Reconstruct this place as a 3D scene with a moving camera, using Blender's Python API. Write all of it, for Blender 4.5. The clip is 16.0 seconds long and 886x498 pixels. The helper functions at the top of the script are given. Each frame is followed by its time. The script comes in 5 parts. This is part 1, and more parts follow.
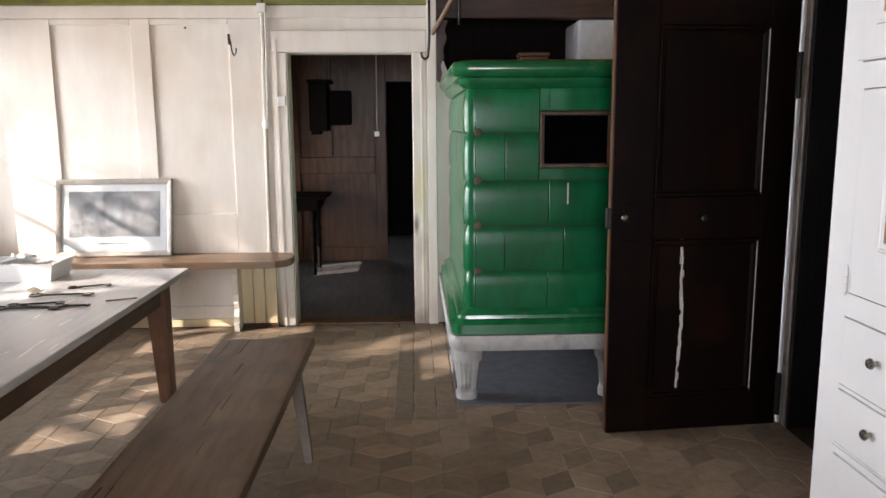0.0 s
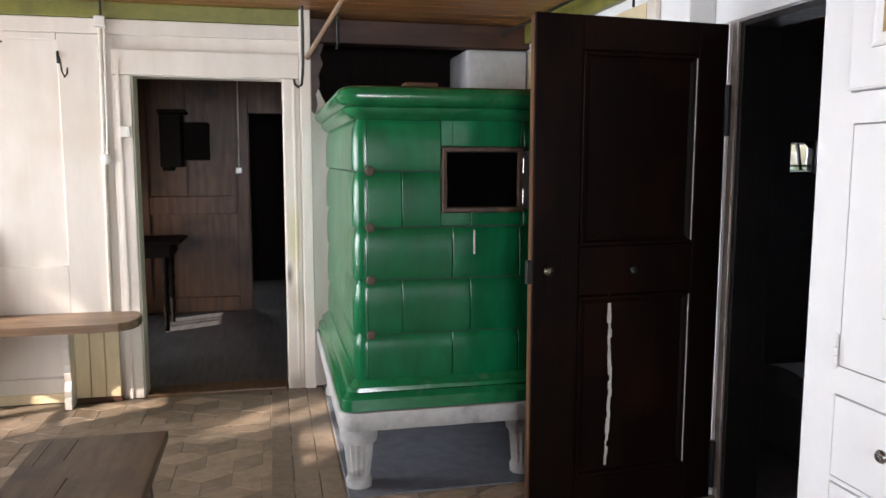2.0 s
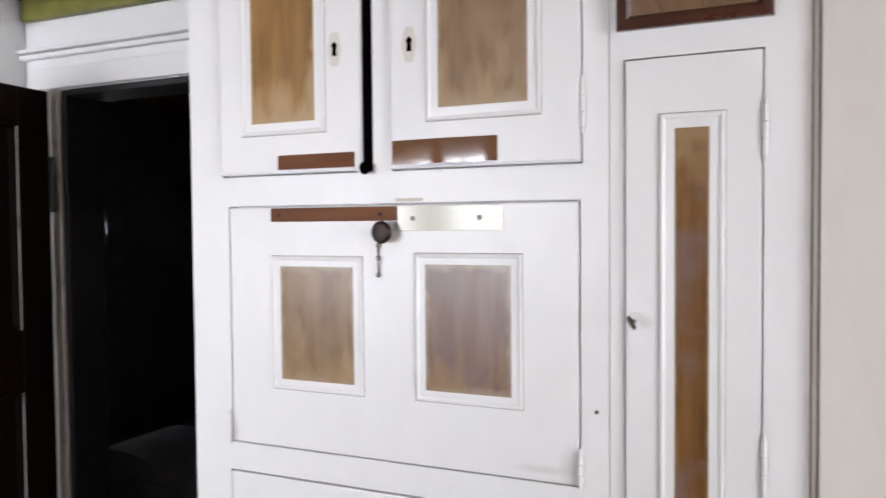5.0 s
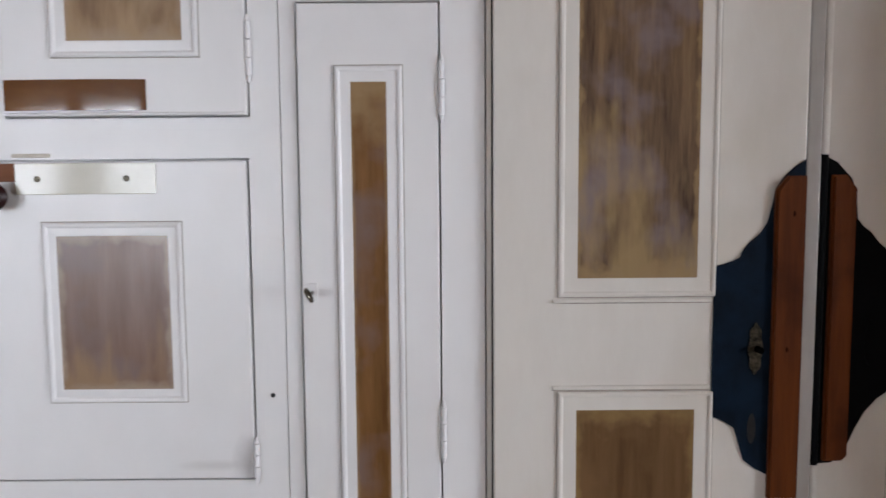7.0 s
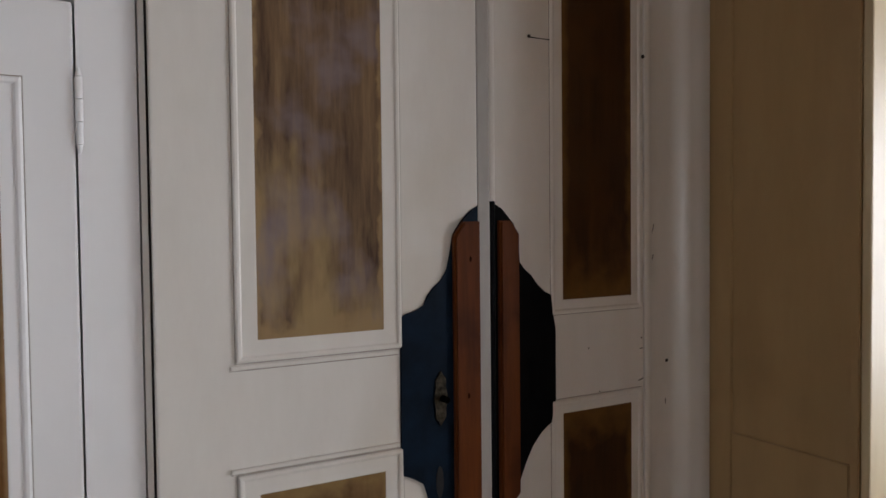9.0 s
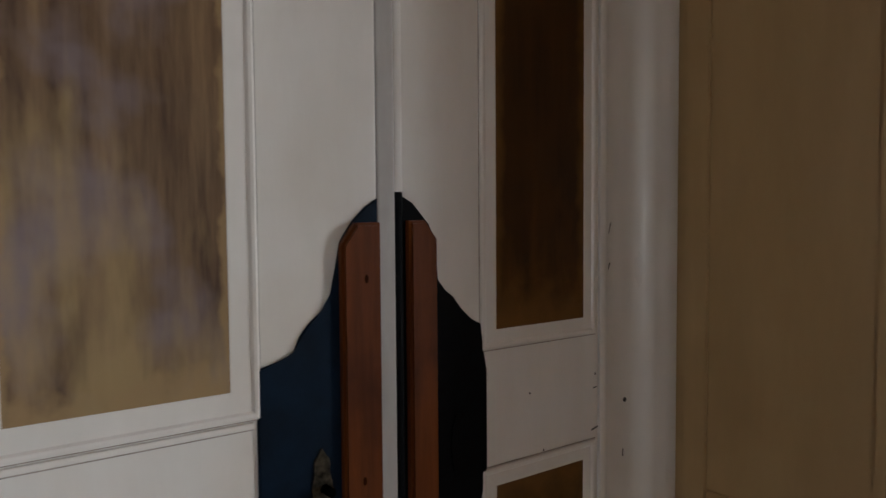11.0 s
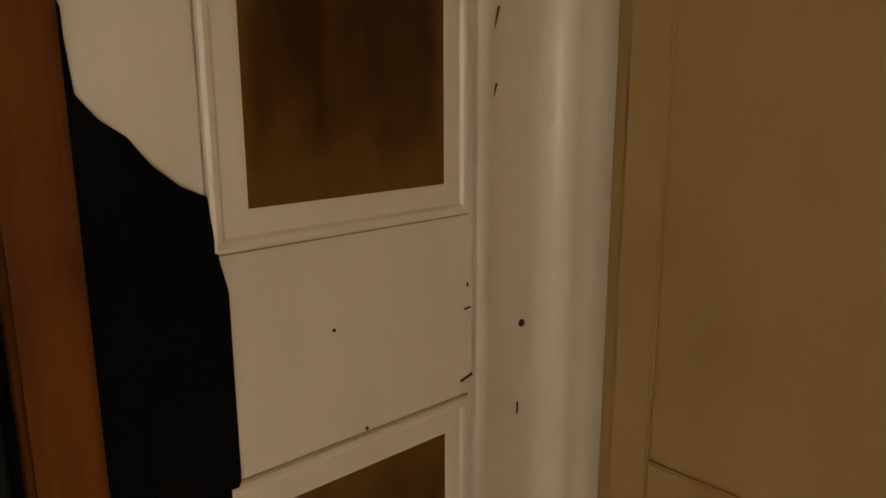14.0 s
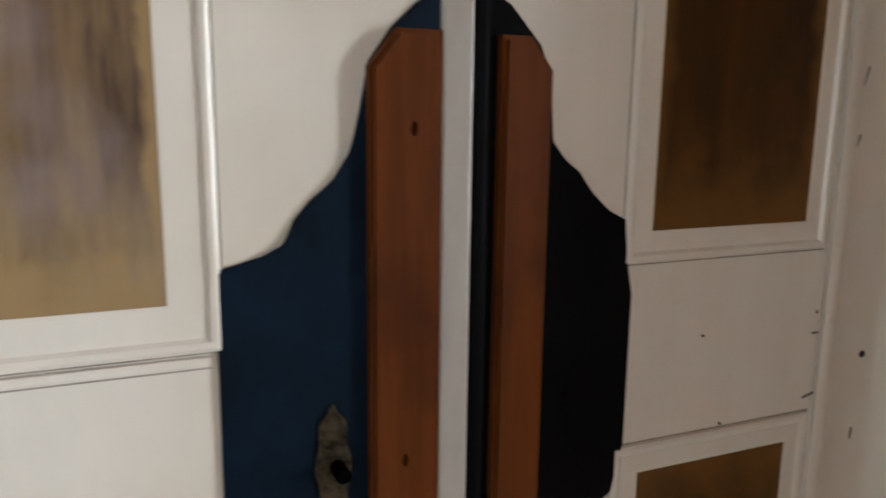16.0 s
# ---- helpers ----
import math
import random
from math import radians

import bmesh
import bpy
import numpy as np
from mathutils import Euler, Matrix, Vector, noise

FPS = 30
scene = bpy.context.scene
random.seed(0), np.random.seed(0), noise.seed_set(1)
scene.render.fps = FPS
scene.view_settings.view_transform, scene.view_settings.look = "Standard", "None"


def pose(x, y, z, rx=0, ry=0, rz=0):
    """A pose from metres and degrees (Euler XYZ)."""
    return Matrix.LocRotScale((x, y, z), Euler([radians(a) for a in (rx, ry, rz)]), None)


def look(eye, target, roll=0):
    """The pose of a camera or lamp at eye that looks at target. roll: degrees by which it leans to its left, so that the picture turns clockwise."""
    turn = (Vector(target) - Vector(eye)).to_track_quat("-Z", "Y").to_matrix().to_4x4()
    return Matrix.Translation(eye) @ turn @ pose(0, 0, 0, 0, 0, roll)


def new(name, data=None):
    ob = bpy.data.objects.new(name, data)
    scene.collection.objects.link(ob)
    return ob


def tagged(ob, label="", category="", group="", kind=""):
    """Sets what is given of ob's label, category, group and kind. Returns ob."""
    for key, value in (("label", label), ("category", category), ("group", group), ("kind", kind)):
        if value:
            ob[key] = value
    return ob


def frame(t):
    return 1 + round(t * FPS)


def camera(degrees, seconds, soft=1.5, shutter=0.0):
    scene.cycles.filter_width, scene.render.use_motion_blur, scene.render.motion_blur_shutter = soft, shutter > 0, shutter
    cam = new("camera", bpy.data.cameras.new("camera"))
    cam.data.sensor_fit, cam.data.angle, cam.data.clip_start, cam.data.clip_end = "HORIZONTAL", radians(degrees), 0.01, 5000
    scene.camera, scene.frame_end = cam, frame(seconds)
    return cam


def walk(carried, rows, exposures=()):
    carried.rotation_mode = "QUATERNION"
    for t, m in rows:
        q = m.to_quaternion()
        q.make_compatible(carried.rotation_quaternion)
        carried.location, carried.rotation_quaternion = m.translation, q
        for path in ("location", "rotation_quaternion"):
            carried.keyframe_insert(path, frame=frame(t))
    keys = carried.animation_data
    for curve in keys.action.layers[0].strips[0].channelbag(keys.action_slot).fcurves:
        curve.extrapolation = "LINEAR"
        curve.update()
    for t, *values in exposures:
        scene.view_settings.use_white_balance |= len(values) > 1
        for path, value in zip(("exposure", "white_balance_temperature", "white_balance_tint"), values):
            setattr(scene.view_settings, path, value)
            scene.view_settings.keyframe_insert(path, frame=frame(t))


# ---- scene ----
cam = camera(60.7, 16.0, soft=1.5, shutter=0.35)
PATH = [
    (0, (-1.335, -2.231, 1.418), (-1.262, -0.259, 1.093), -0.4),
    (0.5, (-1.333, -2.062, 1.405), (-1.269, -0.085, 1.106), 0.0),
    (1, (-1.368, -1.891, 1.406), (-1.191, 0.079, 1.108), 0.2),
    (1.5, (-1.383, -1.751, 1.426), (-1.021, 0.198, 1.16), 0.2),
    (2, (-1.416, -1.628, 1.421), (-0.98, 0.31, 1.189), 0.1),
    (2.5, (-1.453, -1.484, 1.423), (-0.833, 0.406, 1.211), -0.3),
    (3, (-1.46, -1.404, 1.431), (-0.554, 0.369, 1.244), -0.2),
    (3.5, (-1.487, -1.35, 1.428), (-0.194, 0.168, 1.276), -0.1),
    (4, (-1.542, -1.303, 1.448), (-0.025, -0.007, 1.319), -0.2),
    (4.5, (-1.571, -1.298, 1.466), (0.113, -0.226, 1.36), -0.4),
    (5, (-1.591, -1.307, 1.465), (0.238, -0.499, 1.399), -0.5),
    (5.2, (-1.59, -1.311, 1.469), (0.28, -0.604, 1.402), -0.5),
    (7.3, (-1.389, -1.266, 1.47), (0.6, -1.403, 1.287), -0.5),
    (7.5, (-1.368, -1.253, 1.469), (0.61, -1.493, 1.294), -0.5),
    (8, (-1.337, -1.246, 1.425), (0.573, -1.83, 1.322), 0.3),
    (8.5, (-1.289, -1.201, 1.453), (0.536, -2.012, 1.344), -0.3),
    (9, (-1.226, -1.197, 1.47), (0.511, -2.186, 1.405), -0.6),
    (9.2, (-1.188, -1.185, 1.47), (0.533, -2.203, 1.426), -0.7),
    (11.3, (-0.768, -1.48, 1.494), (0.763, -2.757, 1.345), -0.5),
    (11.5, (-0.725, -1.498, 1.482), (0.766, -2.817, 1.294), -0.5),
    (12, (-0.663, -1.603, 1.445), (0.797, -2.936, 1.143), -0.9),
    (12.5, (-0.563, -1.73, 1.431), (0.875, -3.083, 1.11), -1.8),
    (13, (-0.512, -1.822, 1.414), (0.98, -3.111, 1.077), -1.2),
    (13.5, (-0.49, -1.893, 1.405), (0.996, -3.17, 1.003), -1.0),
    (14, (-0.479, -1.923, 1.402), (0.956, -3.244, 0.962), -0.2),
    (14.5, (-0.491, -1.933, 1.404), (0.94, -3.253, 0.948), 0.3),
    (15, (-0.507, -1.879, 1.411), (1.122, -2.963, 1.0), 0.2),
    (15.5, (-0.531, -1.81, 1.407), (1.192, -2.75, 1.021), 0.1),
    (16, (-0.546, -1.741, 1.421), (1.263, -2.508, 1.05), 0.7),
]
EXPOSURES = [(0.0, 1.33, 6550, 17), (3.0, 1.62, 6400, 17), (5.2, 1.36, 6400, 17), (7.3, 0.87, 6250, 17), (9.2, 0.55, 6450, 16), (11.3, 0.55, 6200, 13), (12.0, 0.55, 5700, 12), (12.5, 0.6, 7800, 10), (13.2, 0.98, 9200, 10), (14.0, 1.27, 9800, 10), (15.0, 1.1, 8300, 9), (15.5, 1.25, 7300, 9), (16.0, 1.45, 6500, 10)]
walk(cam, [(t, look(eye, target, roll)) for t, eye, target, roll in PATH], EXPOSURES)

# ---- world, sun, window light ----
SUN_EL, SUN_AZ = 27.0, 64.0          # the light travels towards +x and a little towards +y
world = bpy.data.worlds.new("sky")
scene.world = world
world.use_nodes = True
wn = world.node_tree
sky = wn.nodes.new("ShaderNodeTexSky")
sky.sky_type, sky.sun_disc = "NISHITA", False
sky.sun_elevation, sky.sun_rotation = radians(SUN_EL), radians(SUN_AZ + 180)
wn.links.new(sky.outputs[0], wn.nodes["Background"].inputs[0])
wn.nodes["Background"].inputs[1].default_value = 0.06

sun = new("sun", bpy.data.lights.new("sun", "SUN"))
sun.data.energy, sun.data.angle, sun.data.color = 5.0, radians(0.5), (1.0, 0.93, 0.82)
_h = Vector((math.sin(radians(SUN_AZ)), math.cos(radians(SUN_AZ)), 0))
sun.matrix_world = look((-20, 0, 12), Vector((-20, 0, 12)) + _h * math.cos(radians(SUN_EL)) - Vector((0, 0, math.sin(radians(SUN_EL)))))


def window_light(name, eye, target, w, h, watts, spread=180.0):
    ob = new(name, bpy.data.lights.new(name, "AREA"))
    ob.data.shape, ob.data.size, ob.data.size_y, ob.data.energy, ob.data.color = "RECTANGLE", w, h, watts, (0.88, 0.95, 1.0)
    ob.data.spread = radians(spread)
    ob.matrix_world = look(eye, target)
    return ob


# ---- plan ----
BACK, EAST, WEST, NEAR, CEIL = 3.107, 0.40, -4.35, -4.4, 2.31
WEST_WINDOWS = [(0.20, 1.38), (1.62, 2.98)]
WEST_WATTS = [15, 24]
# Unseen window, added and placed to grade the light across the wardrobe.
ADDED_NEAR_WINDOWS = [(-2.05, -0.95)]
SILL, HEAD = 0.67, 2.09
for (a, b), watts in zip(WEST_WINDOWS, WEST_WATTS):
    window_light("west_window_light", (WEST - 0.32, (a + b) / 2, 1.40), (0, (a + b) / 2, 1.1), b - a, 1.27, watts, 105.0)
# Fill lamp for cabinet and wardrobe, behind the added near window.
for a, b in ADDED_NEAR_WINDOWS:
    window_light("near_fill_light", ((a + b) / 2, NEAR - 0.32, 1.40), ((a + b) / 2, 0, 1.2), 1.1, 1.2, 72)

# ---- materials ----


def surf(name, c1, c2, c3=None, scale=30.0, stretch=(1, 1, 1), rough=0.5, rvar=0.12, bump=0.15, big=2.0, metal=0.0, coat=0.0,
         lo=0.35, hi=0.65, c3lo=0.55, c3hi=0.75, rand=0.0, island=0.0, spec=0.5, spots=()):
    """Two scales of variation: grain between c1 and c2, and larger stains of c3."""
    m = bpy.data.materials.new(name)
    m.use_nodes = True
    n, l = m.node_tree.nodes, m.node_tree.links
    p = n["Principled BSDF"]
    tc = n.new("ShaderNodeTexCoord")
    mp = n.new("ShaderNodeMapping")
    mp.inputs["Scale"].default_value = stretch
    if rand:
        oi, ad, ml = n.new("ShaderNodeObjectInfo"), n.new("ShaderNodeVectorMath"), n.new("ShaderNodeMath")
        ml.operation, ml.inputs[1].default_value = "MULTIPLY", 37.0
        l.new(oi.outputs["Random"], ml.inputs[0])
        l.new(tc.outputs["Object"], ad.inputs[0]), l.new(ml.outputs[0], ad.inputs[1])
        l.new(ad.outputs[0], mp.inputs[0])
    else:
        l.new(tc.outputs["Object"], mp.inputs[0])
    fine, large = n.new("ShaderNodeTexNoise"), n.new("ShaderNodeTexNoise")
    fine.inputs["Scale"].default_value, fine.inputs["Detail"].default_value, fine.inputs["Roughness"].default_value = scale, 6, 0.62
    large.inputs["Scale"].default_value, large.inputs["Detail"].default_value = big, 4
    l.new(mp.outputs[0], fine.inputs["Vector"]), l.new(tc.outputs["Object"], large.inputs["Vector"])
    r1, r2 = n.new("ShaderNodeMapRange"), n.new("ShaderNodeMapRange")
    r1.inputs[1].default_value, r1.inputs[2].default_value = lo, hi
    r2.inputs[1].default_value, r2.inputs[2].default_value = c3lo, c3hi
    l.new(fine.outputs[0], r1.inputs[0]), l.new(large.outputs[0], r2.inputs[0])
    x1, x2 = n.new("ShaderNodeMix"), n.new("ShaderNodeMix")
    x1.data_type = x2.data_type = "RGBA"
    x1.inputs[6].default_value, x1.inputs[7].default_value = (*c1, 1), (*c2, 1)
    x2.inputs[7].default_value = (*(c3 or c2), 1)
    l.new(r1.outputs[0], x1.inputs[0]), l.new(r2.outputs[0], x2.inputs[0]), l.new(x1.outputs[2], x2.inputs[6])
    colour = x2.outputs[2]
    if rand or island:
        hs, mr = n.new("ShaderNodeHueSaturation"), n.new("ShaderNodeMapRange")
        k = rand or island
        mr.inputs[3].default_value, mr.inputs[4].default_value = 1 - k, 1 + k
        if island:
            l.new(n.new("ShaderNodeNewGeometry").outputs["Random Per Island"], mr.inputs[0])
        else:
            l.new(oi.outputs["Random"], mr.inputs[0])
        l.new(mr.outputs[0], hs.inputs["Value"]), l.new(colour, hs.inputs["Color"])
        colour = hs.outputs[0]
    for place, size, tint, amount in spots:
        sb, dv, ln, wb, ml_, mr_, mx = (n.new("ShaderNode" + k) for k in ("VectorMath", "VectorMath", "VectorMath", "Math", "Math", "MapRange", "Mix"))
        sb.operation, dv.operation, ln.operation, wb.operation, ml_.operation, mx.data_type = "SUBTRACT", "DIVIDE", "LENGTH", "MULTIPLY_ADD", "ADD", "RGBA"
        sb.inputs[1].default_value, dv.inputs[1].default_value = place, size
        l.new(tc.outputs["Object"], sb.inputs[0]), l.new(sb.outputs[0], dv.inputs[0]), l.new(dv.outputs[0], ln.inputs[0])
        wb.inputs[1].default_value, wb.inputs[2].default_value = 1.2, -0.6
        l.new(fine.outputs[0], wb.inputs[0]), l.new(wb.outputs[0], ml_.inputs[0]), l.new(ln.outputs["Value"], ml_.inputs[1])
        mr_.inputs[1].default_value, mr_.inputs[2].default_value, mr_.inputs[3].default_value, mr_.inputs[4].default_value = 0.3, 1.1, amount, 0.0
        mx.inputs[7].default_value = (*tint, 1)
        l.new(ml_.outputs[0], mr_.inputs[0]), l.new(mr_.outputs[0], mx.inputs[0]), l.new(colour, mx.inputs[6])
        colour = mx.outputs[2]
    l.new(colour, p.inputs["Base Color"])
    r3 = n.new("ShaderNodeMapRange")
    r3.inputs[3].default_value, r3.inputs[4].default_value = max(0.02, rough - rvar), min(1, rough + rvar)
    l.new(fine.outputs[0], r3.inputs[0]), l.new(r3.outputs[0], p.inputs["Roughness"])
    p.inputs["Metallic"].default_value, p.inputs["Coat Weight"].default_value, p.inputs["Specular IOR Level"].default_value = metal, coat, spec
    p.inputs["Coat Roughness"].default_value = 0.08
    if bump:
        b = n.new("ShaderNodeBump")
        b.inputs["Strength"].default_value, b.inputs["Distance"].default_value = bump, 0.004
        l.new(fine.outputs[0], b.inputs["Height"]), l.new(b.outputs[0], p.inputs["Normal"])
    return m


M_WHITE = surf("white_gloss_paint", (0.80, 0.795, 0.785), (0.78, 0.775, 0.765), (0.72, 0.71, 0.69), scale=14, stretch=(1, 1, 0.6), rough=0.36, bump=0.07, big=1.6)
M_WARD = surf("warm_white_paint", (0.70, 0.668, 0.61), (0.66, 0.625, 0.565), (0.58, 0.525, 0.44), scale=16, stretch=(1, 1, 0.3), rough=0.32, bump=0.12, big=1.8)
# Cream taken down to brown: shade and warm floor bounce are in the colour.
M_SIDE = surf("shaded_cream_panel_paint", (0.47, 0.325, 0.155), (0.42, 0.285, 0.13), (0.33, 0.215, 0.095), scale=12, stretch=(1, 1, 0.2), rough=0.34, bump=0.08, big=1.7)
M_CREAM = surf("cream_wall_paint", (0.72, 0.66, 0.58), (0.66, 0.60, 0.52), (0.60, 0.52, 0.42), scale=12, stretch=(1, 1, 0.2), rough=0.42, bump=0.10, big=1.2)
M_CASING = surf("soiled_cream_casing", (0.72, 0.66, 0.58), (0.66, 0.60, 0.52), (0.60, 0.52, 0.42), scale=12, stretch=(1, 1, 0.2), rough=0.42, bump=0.10, big=1.2,
                spots=[((-1.295, 3.07, 0.98), (0.05, 1, 0.24), (0.58, 0.50, 0.26), 0.7), ((-1.325, 3.07, 0.72), (0.022, 1, 0.085), (0.10, 0.06, 0.03), 0.85), ((-1.29, 3.07, 0.56), (0.06, 1, 0.12), (0.42, 0.34, 0.25), 0.5),
                       ((-2.24, 3.07, 1.58), (0.03, 1, 0.12), (0.40, 0.33, 0.24), 0.5), ((-1.29, 3.07, 0.03), (0.07, 1, 0.10), (0.22, 0.17, 0.12), 0.7)])
M_FLAP = surf("rubbed_white_flap_paint", (0.80, 0.795, 0.785), (0.78, 0.775, 0.765), (0.72, 0.71, 0.69), scale=14, stretch=(1, 1, 0.6), rough=0.36, bump=0.07, big=1.6,
              spots=[((0, -0.905, 0.93), (1, 0.03, 0.06), (0.42, 0.41, 0.40), 0.6), ((0, -0.85, 0.925), (1, 0.09, 0.012), (0.52, 0.51, 0.49), 0.45), ((0, 0.0, 0.93), (1, 0.016, 0.05), (0.45, 0.43, 0.40), 0.6), ((0, -0.46, 1.43), (1, 0.07, 0.05), (0.66, 0.64, 0.60), 0.5)])
M_YELLOW = surf("yellowed_cream_boards", (0.68, 0.57, 0.36), (0.61, 0.50, 0.30), (0.46, 0.34, 0.18), scale=18, stretch=(1, 1, 0.15), rough=0.45, big=3)
M_OLIVE = surf("olive_green_paint", (0.20, 0.19, 0.035), (0.15, 0.145, 0.03), (0.10, 0.09, 0.03), scale=15, rough=0.45, big=3)
M_PLASTER = surf("grey_white_plaster", (0.62, 0.62, 0.63), (0.54, 0.54, 0.55), (0.45, 0.44, 0.43), scale=25, rough=0.85, bump=0.3, big=2.5)
M_CEIL = surf("varnished_pine_boards", (0.36, 0.17, 0.055), (0.25, 0.105, 0.03), (0.17, 0.07, 0.022), scale=9, stretch=(0.12, 3, 3), rough=0.38, big=2, island=0.12)
M_DARKBEAM = surf("dark_brown_beam", (0.085, 0.030, 0.012), (0.05, 0.018, 0.008), (0.03, 0.012, 0.007), scale=10, stretch=(0.15, 3, 3), rough=0.5)
# Near-black wood: the deep shade of niche and back rooms is in the colour.
M_SHADED = surf("near_black_shaded_wood", (0.0075, 0.0040, 0.0025), (0.005, 0.0028, 0.0018), scale=8, stretch=(3, 3, 0.3), rough=0.7, spec=0.1)
M_JAMB = surf("dark_grey_painted_jamb", (0.020, 0.019, 0.020), (0.013, 0.012, 0.013), (0.028, 0.026, 0.026), scale=10, stretch=(3, 3, 0.3), rough=0.5, spec=0.3)
M_DOOR = surf("dark_stained_oak", (0.0062, 0.0024, 0.0014), (0.003, 0.0013, 0.0008), (0.012, 0.0034, 0.0018), scale=11, stretch=(4, 4, 0.25), rough=0.45, bump=0.10, big=3, spec=0.07)
M_DOOREDGE = surf("worn_grey_wood_edge", (0.55, 0.52, 0.48), (0.36, 0.33, 0.30), (0.12, 0.10, 0.085), scale=20, stretch=(2, 2, 0.4), rough=0.6, big=8)
M_FILLER = surf("white_filler", (0.60, 0.58, 0.53), (0.42, 0.39, 0.34), scale=60, rough=0.8, bump=0.5)
M_ROOM2 = surf("old_brown_panelling", (0.105, 0.048, 0.021), (0.055, 0.024, 0.011), (0.020, 0.009, 0.005), scale=8, stretch=(3, 3, 0.25), rough=0.4, big=2.6, spec=0.3)
M_DARKFLOOR = surf("dark_plank_floor", (0.095, 0.092, 0.09), (0.06, 0.057, 0.055), (0.13, 0.125, 0.12), scale=9, stretch=(3, 0.3, 1), rough=0.34, big=2)
# The kitchen's dimness is put into this darkened plaster colour.
M_KITCHEN = surf("kitchen_plaster_darkened_for_dimness", (0.16, 0.17, 0.19), (0.12, 0.13, 0.15), (0.07, 0.07, 0.08), scale=9, rough=0.5, big=2)
M_TILE = surf("green_stove_glaze", (0.0020, 0.118, 0.040), (0.0012, 0.080, 0.026), (0.004, 0.165, 0.06), scale=7, stretch=(1.5, 1.5, 0.5), rough=0.22, rvar=0.07, bump=0.07, big=3, coat=0.0, spec=0.38, rand=0.12)
M_TILETRIM = surf("green_stove_trim_glaze", (0.008, 0.13, 0.045), (0.005, 0.085, 0.028), (0.11, 0.17, 0.11), scale=9, rough=0.22, rvar=0.08, bump=0.10, big=7, coat=0.15, c3lo=0.62, c3hi=0.8, rand=0.15)
M_GROUT = surf("dark_stove_joint", (0.02, 0.03, 0.022), (0.03, 0.035, 0.028), scale=40, rough=0.9)
M_STONE = surf("grey_painted_stone", (0.43, 0.425, 0.40), (0.34, 0.335, 0.32), (0.22, 0.21, 0.20), scale=22, rough=0.6, bump=0.25, big=9, c3lo=0.6, c3hi=0.72)
M_SLATE = surf("grey_stone_slab", (0.125, 0.133, 0.15), (0.095, 0.10, 0.115), (0.06, 0.06, 0.066), scale=14, rough=0.6, big=3)
M_IRON = surf("black_iron", (0.012, 0.012, 0.013), (0.02, 0.019, 0.018), (0.035, 0.025, 0.02), scale=40, rough=0.45, metal=0.4, bump=0.2)
# Black plate whose reflected blue sheen is mixed into the base colour.
M_PLATE = surf("black_plate_with_blue_sheen", (0.0042, 0.0125, 0.026), (0.0022, 0.0065, 0.013), (0.006, 0.017, 0.034), scale=18, spec=0.08, rough=0.5, bump=0.12, big=5)
# Matt black; also painted where niche, keyholes and door gap lie in shade.
M_BLACK = surf("matt_black", (0.0012, 0.0012, 0.0012), (0.002, 0.002, 0.002), scale=20, rough=0.95, spec=0.0)
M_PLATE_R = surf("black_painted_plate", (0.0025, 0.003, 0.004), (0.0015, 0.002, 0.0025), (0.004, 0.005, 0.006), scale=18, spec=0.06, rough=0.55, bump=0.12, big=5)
M_NICHE = surf("dark_gilt_iron_frame", (0.07, 0.036, 0.016), (0.035, 0.018, 0.010), (0.13, 0.075, 0.03), scale=30, rough=0.5, big=9)
M_RUST = surf("red_brown_clay", (0.085, 0.058, 0.036), (0.055, 0.036, 0.022), scale=60, rough=0.7)
M_LATH = surf("red_brown_varnished_lath", (0.125, 0.034, 0.007), (0.075, 0.019, 0.0045), (0.04, 0.010, 0.003), scale=12, stretch=(4, 4, 0.3), rough=0.45, bump=0.15, big=6, spec=0.12)
M_LABEL = surf("red_brown_wood_strip", (0.17, 0.058, 0.018), (0.11, 0.036, 0.012), spec=0.15, scale=10, stretch=(3, 0.3, 3), rough=0.5, bump=0.1)
M_LABELGLOSS = surf("glossy_brown_strip", (0.20, 0.085, 0.022), (0.12, 0.045, 0.012), scale=9, stretch=(1, 0.4, 1), rough=0.05, rvar=0.03, bump=0.0, coat=1.0)
M_IVORY = surf("ivory_strip", (0.58, 0.565, 0.47), (0.52, 0.505, 0.41), scale=10, rough=0.12, rvar=0.04, bump=0.02)
M_BRASS = surf("dull_brass", (0.16, 0.14, 0.10), (0.022, 0.02, 0.015), scale=90, rough=0.32, metal=0.9)
M_NICKEL = surf("nickel", (0.38, 0.37, 0.34), (0.24, 0.23, 0.21), scale=50, rough=0.25, metal=0.95)
M_KNOB = surf("dark_turned_knob", (0.035, 0.007, 0.006), (0.016, 0.004, 0.004), scale=20, rough=0.38, spec=0.2)
M_FRAME = surf("dark_red_brown_frame", (0.075, 0.026, 0.016), (0.045, 0.016, 0.010), scale=14, rough=0.3, coat=0.3)
M_TABLE = surf("dark_table_wood", (0.10, 0.050, 0.026), (0.06, 0.03, 0.016), (0.045, 0.022, 0.012), scale=9, stretch=(4, 0.3, 4), rough=0.4, big=3)
M_TABLETOP = surf("worn_grey_tabletop", (0.46, 0.45, 0.44), (0.37, 0.355, 0.34), (0.52, 0.51, 0.50), scale=8, stretch=(4, 0.25, 4), rough=0.24, big=2, bump=0.08)
M_STOOL = surf("worn_brown_bench_wood", (0.105, 0.058, 0.025), (0.064, 0.034, 0.014), (0.034, 0.017, 0.008), scale=8, stretch=(3.2, 0.4, 3.2), rough=0.42, bump=0.25, big=4)
